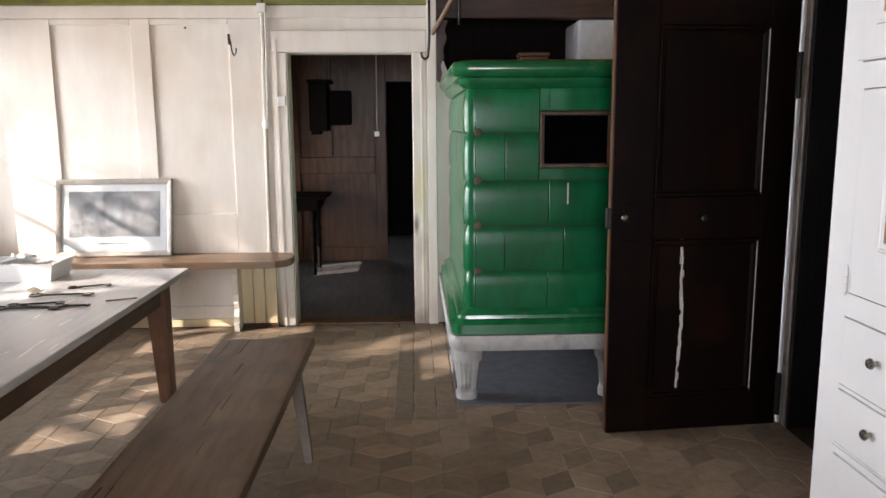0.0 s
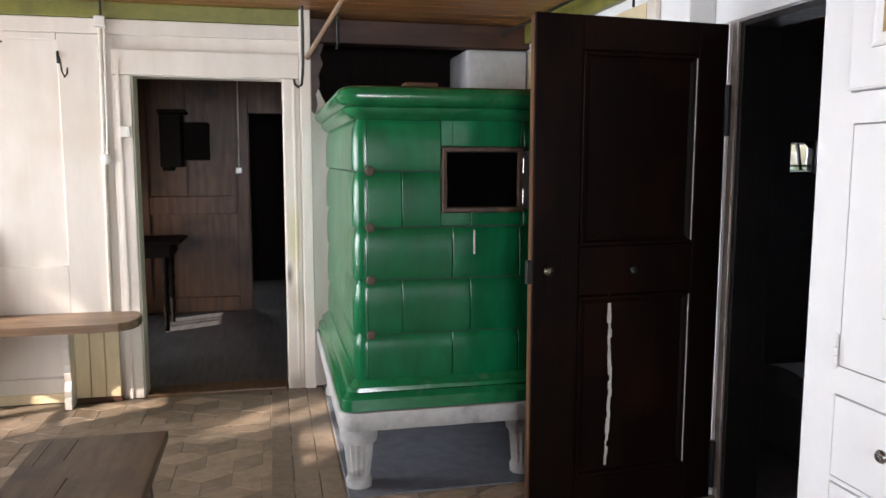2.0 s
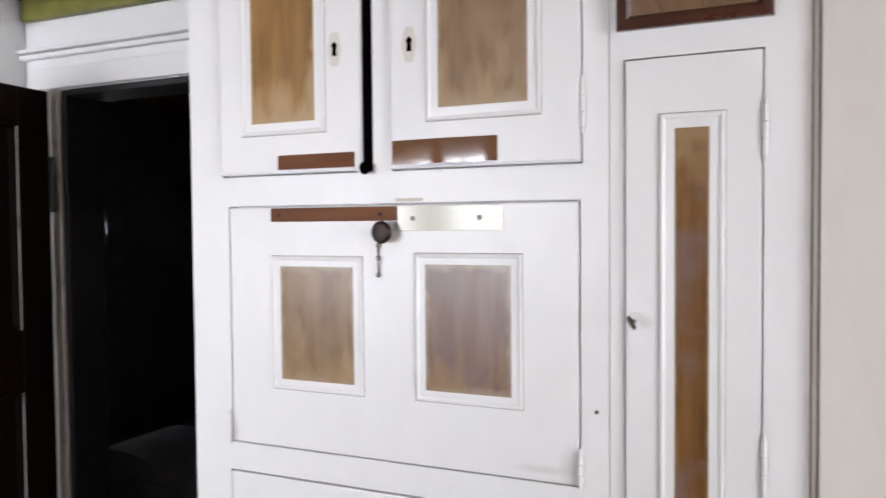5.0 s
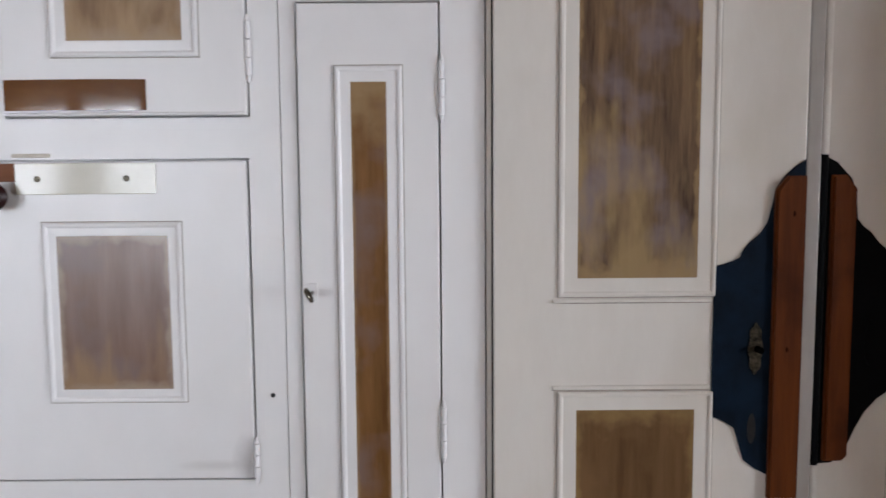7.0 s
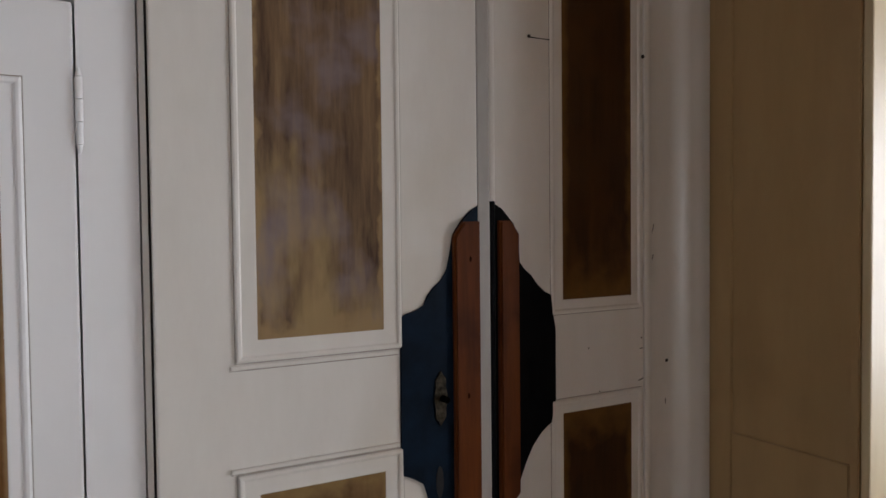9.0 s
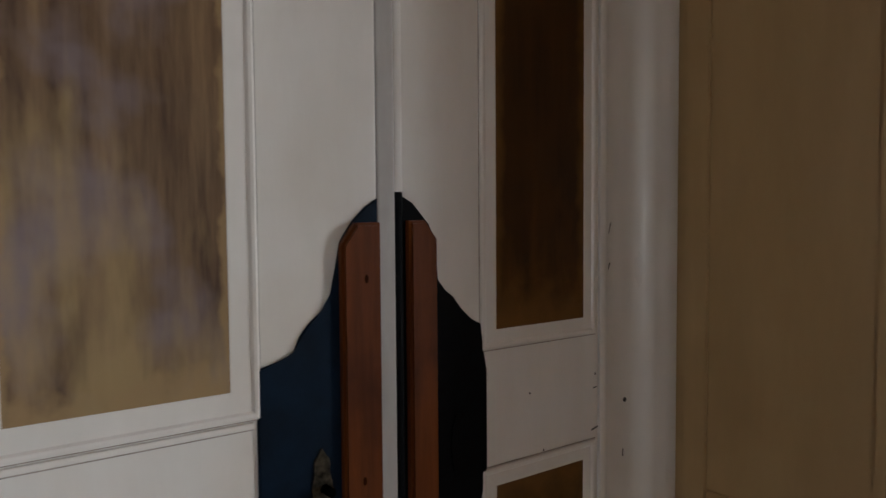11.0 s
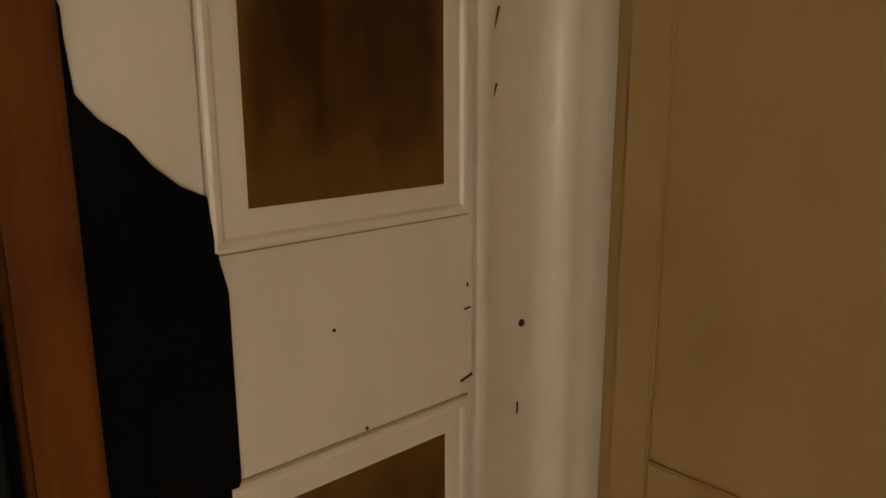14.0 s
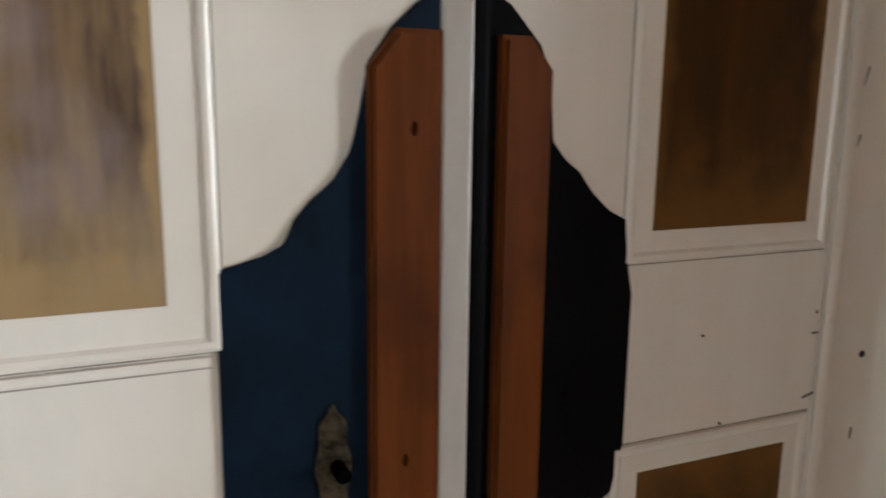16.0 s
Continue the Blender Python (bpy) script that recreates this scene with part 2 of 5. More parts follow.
M_WALLBENCH = surf("warm_brown_bench_plank", (0.24, 0.15, 0.09), (0.15, 0.09, 0.052), (0.10, 0.058, 0.034), scale=8, stretch=(0.3, 5, 5), rough=0.4, bump=0.15, big=4)
M_FLOORGAP = surf("dark_floor_gap", (0.035, 0.024, 0.016), (0.025, 0.017, 0.012), scale=30, rough=0.9)
M_PORCELAIN = surf("white_porcelain", (0.75, 0.73, 0.68), (0.68, 0.66, 0.6), scale=20, rough=0.2, bump=0.02)
M_CABLE = surf("cream_cable", (0.62, 0.57, 0.48), (0.52, 0.47, 0.39), scale=40, rough=0.5)
M_PAPER = surf("white_paper", (0.72, 0.72, 0.70), (0.64, 0.64, 0.62), scale=12, rough=0.7, bump=0.1)
M_SEAM = surf("dirty_paint_seam", (0.36, 0.32, 0.27), (0.24, 0.21, 0.17), (0.52, 0.48, 0.42), scale=30, rough=0.7, bump=0, big=9)
M_PRINT = surf("faded_grey_print", (0.30, 0.30, 0.30), (0.12, 0.12, 0.12), (0.45, 0.45, 0.44), scale=14, rough=0.6, bump=0, big=7)
M_GILT = surf("pale_grey_frame_wood", (0.40, 0.37, 0.32), (0.30, 0.27, 0.23), scale=30, rough=0.35)
M_PLASTIC = surf("white_plastic_tray", (0.72, 0.72, 0.70), (0.66, 0.66, 0.64), scale=20, rough=0.35, bump=0.02)
M_WARDIN = surf("dark_wardrobe_inside", (0.045, 0.030, 0.028), (0.03, 0.02, 0.018), (0.06, 0.045, 0.045), scale=8, stretch=(3, 3, 0.4), rough=0.4)
M_LEAF = surf("tree_leaves", (0.06, 0.11, 0.02), (0.04, 0.08, 0.015), scale=9, rough=0.5, bump=0)
M_BARK = surf("tree_bark", (0.10, 0.07, 0.05), (0.06, 0.045, 0.03), scale=30, rough=0.9)
M_GRASS = surf("meadow_grass", (0.06, 0.10, 0.02), (0.04, 0.07, 0.015), scale=20, rough=0.9)


def grained_paint(name, dark, mid, pale, edge, rough=0.22, low=0.24, strokes=5.0, edge_w=0.06, coat=0.03, greys=None):
    """Painted wood graining: brushed strokes, cloudy blotches, a paler flame low down and thin lighter edges."""
    m = surf(name, mid, dark, greys or mid, scale=strokes, stretch=(5, 5, 0.5), rough=rough, rvar=0.1, bump=0.08, big=6, coat=coat, spec=0.3, lo=0.34, hi=0.66, c3lo=0.5, c3hi=0.66)
    n, l = m.node_tree.nodes, m.node_tree.links
    p = n["Principled BSDF"]
    old = p.inputs["Base Color"].links[0].from_socket
    tc, sep, wob, big = n.new("ShaderNodeTexCoord"), n.new("ShaderNodeSeparateXYZ"), n.new("ShaderNodeTexNoise"), n.new("ShaderNodeTexNoise")
    l.new(tc.outputs["Generated"], sep.inputs[0])
    wob.inputs["Scale"].default_value, wob.inputs["Detail"].default_value = 24, 5
    big.inputs["Scale"].default_value, big.inputs["Detail"].default_value = 11, 4
    tall = n.new("ShaderNodeMapping")
    tall.inputs["Scale"].default_value = (1, 1.9, 0.55)
    l.new(tc.outputs["Object"], tall.inputs[0])
    l.new(tc.outputs["Object"], wob.inputs["Vector"]), l.new(tall.outputs[0], big.inputs["Vector"])

    def calc(op, a, b):
        q = n.new("ShaderNodeMath")
        q.operation = op
        for k, v in enumerate((a, b)):
            if isinstance(v, float):
                q.inputs[k].default_value = v
            else:
                l.new(v, q.inputs[k])
        return q.outputs[0]
    u, v = sep.outputs[1], sep.outputs[2]
    near_edge = calc("MINIMUM", calc("MINIMUM", u, calc("SUBTRACT", 1.0, u)), calc("MINIMUM", v, calc("SUBTRACT", 1.0, v)))
    near_edge = calc("ADD", near_edge, calc("MULTIPLY", calc("SUBTRACT", wob.outputs[0], 0.5), 0.16))
    r1, r2 = n.new("ShaderNodeMapRange"), n.new("ShaderNodeMapRange")
    r1.inputs[1].default_value, r1.inputs[2].default_value, r1.inputs[3].default_value, r1.inputs[4].default_value = 0.0, edge_w, 0.8, 0.0
    l.new(near_edge, r1.inputs[0])
    flame = calc("ADD", v, calc("MULTIPLY", calc("SUBTRACT", big.outputs[0], 0.5), 1.5))
    r2.inputs[1].default_value, r2.inputs[2].default_value, r2.inputs[3].default_value, r2.inputs[4].default_value = low - 0.30, low + 0.05, 0.8, 0.0
    l.new(flame, r2.inputs[0])
    x1, x2 = n.new("ShaderNodeMix"), n.new("ShaderNodeMix")
    x1.data_type = x2.data_type = "RGBA"
    x1.inputs[7].default_value, x2.inputs[7].default_value = (*pale, 1), (*edge, 1)
    l.new(r2.outputs[0], x1.inputs[0]), l.new(old, x1.inputs[6])
    l.new(r1.outputs[0], x2.inputs[0]), l.new(x1.outputs[2], x2.inputs[6])
    l.new(x2.outputs[2], p.inputs["Base Color"])
    return m


def clear_glass(name, mirror=False):
    m = bpy.data.materials.new(name)
    m.use_nodes = True
    n, l = m.node_tree.nodes, m.node_tree.links
    p = n["Principled BSDF"]
    if mirror:
        p.inputs["Base Color"].default_value, p.inputs["Metallic"].default_value, p.inputs["Roughness"].default_value = (0.82, 0.84, 0.86, 1), 1.0, 0.03
        return m
    t, g, x, f = n.new("ShaderNodeBsdfTransparent"), n.new("ShaderNodeBsdfGlossy"), n.new("ShaderNodeMixShader"), n.new("ShaderNodeFresnel")
    g.inputs["Roughness"].default_value = 0.02
    l.new(f.outputs[0], x.inputs[0]), l.new(t.outputs[0], x.inputs[1]), l.new(g.outputs[0], x.inputs[2])
    l.new(x.outputs[0], n["Material Output"].inputs[0])
    return m


M_GRAIN = grained_paint("wood_grained_panel", (0.17, 0.10, 0.05), (0.28, 0.18, 0.10), (0.40, 0.27, 0.145), (0.36, 0.26, 0.17))
M_GRAIN_MAUVE = grained_paint("mauve_brown_grained_panel", (0.16, 0.095, 0.068), (0.24, 0.155, 0.115), (0.31, 0.20, 0.11), (0.36, 0.28, 0.21), greys=(0.20, 0.14, 0.12))
M_GRAIN_OCHRE = grained_paint("ochre_grained_panel", (0.21, 0.11, 0.035), (0.33, 0.18, 0.065), (0.46, 0.31, 0.16), (0.42, 0.29, 0.16))
M_GRAIN_NARROW = grained_paint("amber_grained_panel", (0.12, 0.055, 0.018), (0.23, 0.115, 0.04), (0.27, 0.14, 0.045), (0.34, 0.23, 0.12), rough=0.2, greys=(0.19, 0.125, 0.10), edge_w=0.10)
# The grey clouds paint in the window's reflection along with the worn graining.
M_GRAIN_GREY = grained_paint("worn_grained_panel_grey_sheen", (0.070, 0.042, 0.028), (0.24, 0.155, 0.085), (0.33, 0.23, 0.11), (0.30, 0.20, 0.10), strokes=6.0, edge_w=0.03, coat=0.35, greys=(0.20, 0.155, 0.155), low=0.20)
M_GRAIN_LOW = grained_paint("olive_brown_grained_panel", (0.095, 0.05, 0.022), (0.17, 0.095, 0.042), (0.2, 0.12, 0.05), (0.26, 0.17, 0.07))
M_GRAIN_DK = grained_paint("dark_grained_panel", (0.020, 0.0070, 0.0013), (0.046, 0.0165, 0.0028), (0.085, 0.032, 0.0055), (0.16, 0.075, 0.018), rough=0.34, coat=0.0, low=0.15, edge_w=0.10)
M_GLASS, M_MIRROR = clear_glass("window_glass"), clear_glass("mirror_glass", True)

# ---- mesh helpers ----


def thing(name, loc, label, category, group="", kind=""):
    ob = new(name)
    ob.location = loc
    ob.empty_display_size = 0.1
    return tagged(ob, label, category, group, kind)


def part(name, bm, material, parent=None, label="", smooth=False):
    bmesh.ops.recalc_face_normals(bm, faces=bm.faces)
    me = bpy.data.meshes.new(name)
    bm.to_mesh(me)
    bm.free()
    me.materials.append(material)
    if smooth:
        for q in me.polygons:
            q.use_smooth = True
        me.set_sharp_from_angle(angle=radians(40))
    ob = new(name, me)
    if parent:
        ob.parent = parent
        if parent.type == "EMPTY":
            ob.matrix_parent_inverse = Matrix.Translation(parent.location).inverted()
    if label:
        ob["label"] = label
    return ob


def box(x0, x1, y0, y1, z0, z1, bev=0.0, seg=2, bm=None):
    b = bmesh.new()
    bmesh.ops.create_cube(b, size=1.0)
    for v in b.verts:
        v.co = Vector(((x0 + x1) / 2 + v.co.x * (x1 - x0), (y0 + y1) / 2 + v.co.y * (y1 - y0), (z0 + z1) / 2 + v.co.z * (z1 - z0)))
    if bev:
        bmesh.ops.bevel(b, geom=b.edges[:], offset=min(bev, 0.45 * min(x1 - x0, y1 - y0, z1 - z0)), segments=seg, profile=0.6, affect="EDGES")
    return b if bm is None else merge(bm, b)


def merge(bm, other):
    me = bpy.data.meshes.new("tmp")
    other.to_mesh(me)
    other.free()
    bm.from_mesh(me)
    bpy.data.meshes.remove(me)
    return bm


def lathe(profile, at, axis="z", seg=20, bm=None):
    """profile: (radius, along) rows."""
    b = bmesh.new()
    rings = []
    for r, h in profile:
        ring = []
        for i in range(seg):
            a = 2 * math.pi * i / seg
            c, s = r * math.cos(a), r * math.sin(a)
            ring.append(b.verts.new(Vector(at) + Vector({"z": (c, s, h), "x": (h, c, s), "y": (c, h, s)}[axis])))
        rings.append(ring)
    for p, q in zip(rings, rings[1:]):
        for i in range(seg):
            b.faces.new((p[i], p[(i + 1) % seg], q[(i + 1) % seg], q[i]))
    b.faces.new(rings[0]), b.faces.new(rings[-1])
    return b if bm is None else merge(bm, b)


def rod(pts, r, seg=10, bm=None):
    """A round bar along points."""
    b = bmesh.new()
    pts = [Vector(p) for p in pts]
    rings = []
    for i, p in enumerate(pts):
        d = (pts[min(i + 1, len(pts) - 1)] - pts[max(i - 1, 0)]).normalized()
        u = d.cross(Vector((0.31, 0.87, 0.39))).normalized()
        w = d.cross(u)
        rr = r[i] if isinstance(r, (list, tuple)) else r
        rings.append([b.verts.new(p + rr * (math.cos(2 * math.pi * k / seg) * u + math.sin(2 * math.pi * k / seg) * w)) for k in range(seg)])
    for p, q in zip(rings, rings[1:]):
        for k in range(seg):
            b.faces.new((p[k], p[(k + 1) % seg], q[(k + 1) % seg], q[k]))
    b.faces.new(rings[0]), b.faces.new(rings[-1])
    return b if bm is None else merge(bm, b)


def on_x(x):
    """A wall that faces -x: u is y, v is z, h stands out of it."""
    return lambda u, v, h: Vector((x - h, u, v))


def on_y(y):
    """A wall that faces -y."""
    return lambda u, v, h: Vector((u, y - h, v))


def moulding(at, u0, u1, v0, v1, profile, bm=None):
    """A mitred frame; profile rows are (inwards from the outer edge, height)."""
    b = bmesh.new()
    loops = []
    for o, h in profile:
        loops.append([b.verts.new(at(u, v, h)) for u, v in ((u0 + o, v0 + o), (u1 - o, v0 + o), (u1 - o, v1 - o), (u0 + o, v1 - o))])
    for p, q in zip(loops, loops[1:]):
        for i in range(4):
            b.faces.new((p[i], p[(i + 1) % 4], q[(i + 1) % 4], q[i]))
    return b if bm is None else merge(bm, b)


def prism(at, outline, h0, h1, bm=None, bev=0.0):
    b = bmesh.new()
    lo = [b.verts.new(at(u, v, h0)) for u, v in outline]
    hi = [b.verts.new(at(u, v, h1)) for u, v in outline]
    top = b.faces.new(hi)
    b.faces.new(lo)
    for i in range(len(lo)):
        b.faces.new((lo[i], lo[(i + 1) % len(lo)], hi[(i + 1) % len(lo)], hi[i]))
    if bev:
        bmesh.ops.bevel(b, geom=list(top.edges), offset=bev, segments=2, affect="EDGES")
    return b if bm is None else merge(bm, b)


def slab_with_holes(at, u0, u1, v0, v1, holes, h0, h1):
    """A wall in (u, v) with rectangular holes (u0, u1, v0, v1), from h0 to h1."""
    b = bmesh.new()
    us = sorted({u0, u1, *[h[0] for h in holes], *[h[1] for h in holes]})
    vs = sorted({v0, v1, *[h[2] for h in holes], *[h[3] for h in holes]})
    solid = lambda i, j: 0 <= i < len(us) - 1 and 0 <= j < len(vs) - 1 and not any(
        h[0] < (us[i] + us[i + 1]) / 2 < h[1] and h[2] < (vs[j] + vs[j + 1]) / 2 < h[3] for h in holes)
    V = {}

    def vert(i, j, h):
        k = (i, j, h)
        if k not in V:
            V[k] = b.verts.new(at(us[i], vs[j], h))
        return V[k]
    for i in range(len(us) - 1):
        for j in range(len(vs) - 1):
            if not solid(i, j):
                continue
            for h in (h0, h1):
                b.faces.new((vert(i, j, h), vert(i + 1, j, h), vert(i + 1, j + 1, h), vert(i, j + 1, h)))
            for di, dj, c in ((-1, 0, ((i, j), (i, j + 1))), (1, 0, ((i + 1, j), (i + 1, j + 1))), (0, -1, ((i, j), (i + 1, j))), (0, 1, ((i, j + 1), (i + 1, j + 1)))):
                if not solid(i + di, j + dj):
                    b.faces.new((vert(*c[0], h0), vert(*c[1], h0), vert(*c[1], h1), vert(*c[0], h1)))
    return b


def setting(name, bm, material, label, category, smooth=False):
    return tagged(part(name, bm, material, smooth=smooth), label, category, kind="structure")


# ---- structure ----
setting("ground", box(-400, 400, -400, 400, -0.62, -0.6), M_GRASS, "flat green meadow ground outside the house", "ground")
floor = setting("floor", box(WEST - 0.3, 3.2, NEAR - 0.3, 3.3, -0.2, -0.006), M_FLOORGAP, "old worn oak parquet floor with lozenge pattern", "floor")
setting("floor_room", box(-3.4, 0.28, 3.3, 7.6, -0.2, -0.012), M_DARKFLOOR, "dark worn plank floor of the back room", "floor")
setting("floor_kitchen", box(EAST + 0.16, 3.2, -0.6, 3.0, -0.006, -0.002), M_SLATE, "dark grey stone kitchen floor beyond the door", "floor")

# ceiling of varnished boards, in one mesh
bm = box(WEST - 0.3, 3.2, NEAR - 0.3, 7.8, CEIL + 0.012, CEIL + 0.2)
y = NEAR
while y < 3.45:
    box(WEST, 0.4, y + 0.003, y + 0.157, CEIL, CEIL + 0.02, 0.004, 1, bm)
    y += 0.16
setting("ceiling", bm, M_CEIL, "low ceiling of orange brown varnished pine boards", "ceiling")

# back wall with its doorway
setting("wall_north", slab_with_holes(on_y(BACK), WEST - 0.3, -1.19, -0.1, CEIL + 0.05, [(-2.19, -1.345, -0.05, 1.903)], 0.0, -0.15), M_CREAM,
        "cream painted wood panelled wall", "wall")
# stiles and rails stand proud of the panels
bm = bmesh.new()
for a, b in ((-4.35, -3.76), (-3.23, -3.10), (-2.58, -2.36)):
    box(a, b, BACK - 0.018, BACK - 0.001, 0.0, 2.13, 0.004, 1, bm)
for a, b in ((-3.76, -3.23), (-3.10, -2.58)):
    box(a, b, BACK - 0.018, BACK - 0.001, 2.09, 2.13, 0.004, 1, bm)
    box(a, b, BACK - 0.018, BACK - 0.001, 0.46, 0.81, 0.004, 1, bm)
    box(a, b, BACK - 0.018, BACK - 0.001, 0.0, 0.15, 0.004, 1, bm)
setting("trim_panelling", bm, M_CREAM, "raised cream stiles and rails of the wall panelling", "panelling")
bm = bmesh.new()
box(-2.30, -2.195, BACK - 0.032, BACK - 0.001, 0.0, 1.905, 0.006, 2, bm)
box(-1.34, -1.245, BACK - 0.032, BACK - 0.001, 0.0, 1.905, 0.006, 2, bm)
box(-2.30, -1.245, BACK - 0.034, BACK - 0.001, 1.907, 2.05, 0.006, 2, bm)
box(-2.275, -2.255, BACK - 0.040, BACK - 0.032, 0.0, 1.99, 0.004, 2, bm)
box(-1.285, -1.268, BACK - 0.040, BACK - 0.032, 0.0, 1.90, 0.004, 2, bm)
setting("trim_doorway", bm, M_CASING, "cream painted doorway casing with rubbed dirty edges", "door frame")
setting("trim_frieze", box(WEST, -1.2, BACK - 0.026, BACK - 0.001, 2.132, 2.215, 0.006, 2), M_CREAM, "cream frieze board below the ceiling", "trim")
setting("trim_olive_north", box(WEST, -1.2, BACK - 0.035, BACK - 0.001, 2.217, CEIL, 0.008, 2), M_OLIVE, "olive green painted cornice board", "trim")
setting("baseboard", box(WEST, -2.31, BACK - 0.03, BACK - 0.019, 0.0, 0.06, 0.004, 1), M_YELLOW, "low cream baseboard under the wall bench", "baseboard")
setting("door_sill", box(-2.18, -1.355, BACK - 0.03, BACK + 0.16, -0.006, 0.014, 0.006, 2), M_STOOL, "worn brown wooden door sill", "sill")
bm = box(-1.24, -1.175, BACK - 0.05, BACK + 0.2, 0.0, CEIL, 0.006, 2)
setting("trim_post", bm, M_CREAM, "cream corner post beside the tiled stove", "post")
curve_out = [(-1.175, 2.12), (-1.175, 1.72), (-1.15, 1.70), (-1.135, 1.76), (-1.145, 1.82), (-1.12, 1.87), (-1.13, 1.94), (-1.10, 2.0), (-1.12, 2.06), (-1.09, 2.12)]
tagged(part("carved_bracket", prism(on_y(BACK - 0.01), curve_out, 0.0, -0.03, bev=0.004), M_DARKBEAM), "dark brown scroll cut wooden bracket on the post", "bracket")

setting("wall_stove_side", prism(on_y(BACK + 0.002), [(-1.18, 0.0), (-0.75, 0.0), (-0.75, 1.70), (-1.08, 1.74), (-1.18, 1.98)], 0.0, -0.14), M_CREAM, "cream wall beside and behind the stove", "wall")

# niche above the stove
# The niche's darkness is painted on its walls; there is no soot.
setting("wall_niche", box(-1.215, 0.7, 3.80, 3.9, -0.1, CEIL + 0.05), M_SHADED, "boarded back of the stove niche, coloured black for shade", "wall")
setting("wall_niche_side", box(-1.215, -1.18, BACK + 0.202, 3.80, 0.0, CEIL + 0.05), M_SHADED, "side of the stove niche, coloured black for shade", "wall")
setting("beam_niche", box(-1.175, 0.278, 3.28, 3.42, 2.155, CEIL - 0.002, 0.012, 2), M_DARKBEAM, "dark brown beam above the stove niche", "beam")
setting("wall_chimney", box(-0.155, 0.27, 3.30, 3.78, 0.0, 2.15, 0.03, 3), M_PLASTER, "whitewashed chimney breast behind the stove", "chimney")

# east wall: doorway, then a deeper pier
east = on_x(EAST)
setting("wall_east", slab_with_holes(east, -2.66, 1.282, -0.1, CEIL + 0.05, [(0.315, 1.10, -0.05, 1.97)], 0.0, -0.16), M_WHITE, "white painted wall with an open doorway", "wall")
setting("wall_east_pier", box(0.28, 0.56, 1.284, 3.9, -0.1, CEIL + 0.05, 0.004, 1), M_WHITE, "white painted wall pier beside the doorway", "wall")
setting("wall_east_near", box(0.0, 0.16, NEAR - 0.3, -2.662, -0.1, CEIL + 0.05), M_CREAM, "plain cream wall", "wall")
bm = bmesh.new()
for i, (a, b) in enumerate(((1.62, 1.98), (1.99, 2.35), (2.36, 2.72), (2.73, 3.27))):
    box(0.262, 0.279, a, b, 0.0, 2.14, 0.005, 1, bm)
setting("trim_east_boards", bm, M_YELLOW, "yellowed cream wall boards beside the stove", "panelling")
setting("trim_east_post", box(0.25, 0.279, 1.52, 1.60, 0.0, 2.2, 0.008, 2), M_CREAM, "slim cream wall post", "trim")
setting("trim_olive_pier", box(0.235, 0.279, 1.25, 3.27, 2.19, CEIL, 0.01, 2), M_OLIVE, "olive green painted cornice board", "trim")
setting("trim_olive_east", box(EAST - 0.04, EAST - 0.001, 0.135, 1.25, 2.225, CEIL, 0.01, 2), M_OLIVE, "olive green painted cornice board", "trim")
bm = bmesh.new()
box(EAST - 0.030, EAST - 0.001, 0.135, 1.28, 2.085, 2.105, 0.008, 2, bm)
box(EAST - 0.045, EAST - 0.001, 0.135, 1.28, 2.107, 2.120, 0.005, 2, bm)
box(EAST - 0.022, EAST - 0.001, 0.135, 1.24, 1.972, 2.05, 0.005, 2, bm)
box(EAST - 0.022, EAST - 0.001, 1.142, 1.24, 0.0, 1.970, 0.005, 2, bm)
setting("trim_east_casing", bm, M_WHITE, "white moulded casing over the doorway", "door frame")
bm = bmesh.new()
box(EAST - 0.004, EAST + 0.158, 1.072, 1.098, 0.0, 1.965, 0.003, 1, bm)
box(EAST - 0.004, EAST + 0.158, 0.317, 0.34, 0.0, 1.965, 0.003, 1, bm)
box(EAST - 0.004, EAST + 0.158, 0.342, 1.070, 1.945, 1.967, 0.003, 1, bm)
setting("trim_east_jamb", bm, M_JAMB, "dark brown door jamb lining", "door frame")
setting("trim_hinge_stile", box(EAST - 0.012, EAST - 0.0005, 1.100, 1.140, 0.0, 1.970, 0.005, 2), M_DOOREDGE, "grey rubbed stile beside the door hinges", "door frame")

# west and near walls with windows, closing the room; the near window is unseen, added for light
west = lambda u, v, h: Vector((WEST + h, u, v))
near = lambda u, v, h: Vector((u, NEAR + h, v))
setting("wall_west", slab_with_holes(west, NEAR - 0.3, BACK + 0.15, -0.7, CEIL + 0.2, [(a, b, SILL, HEAD) for a, b in WEST_WINDOWS], 0.0, -0.3), M_CREAM, "cream panelled window wall", "wall")
setting("wall_south", slab_with_holes(near, WEST, 0.16, -0.7, CEIL + 0.2, [(a, b, SILL, HEAD) for a, b in ADDED_NEAR_WINDOWS], 0.0, -0.3), M_CREAM, "cream panelled window wall", "wall")


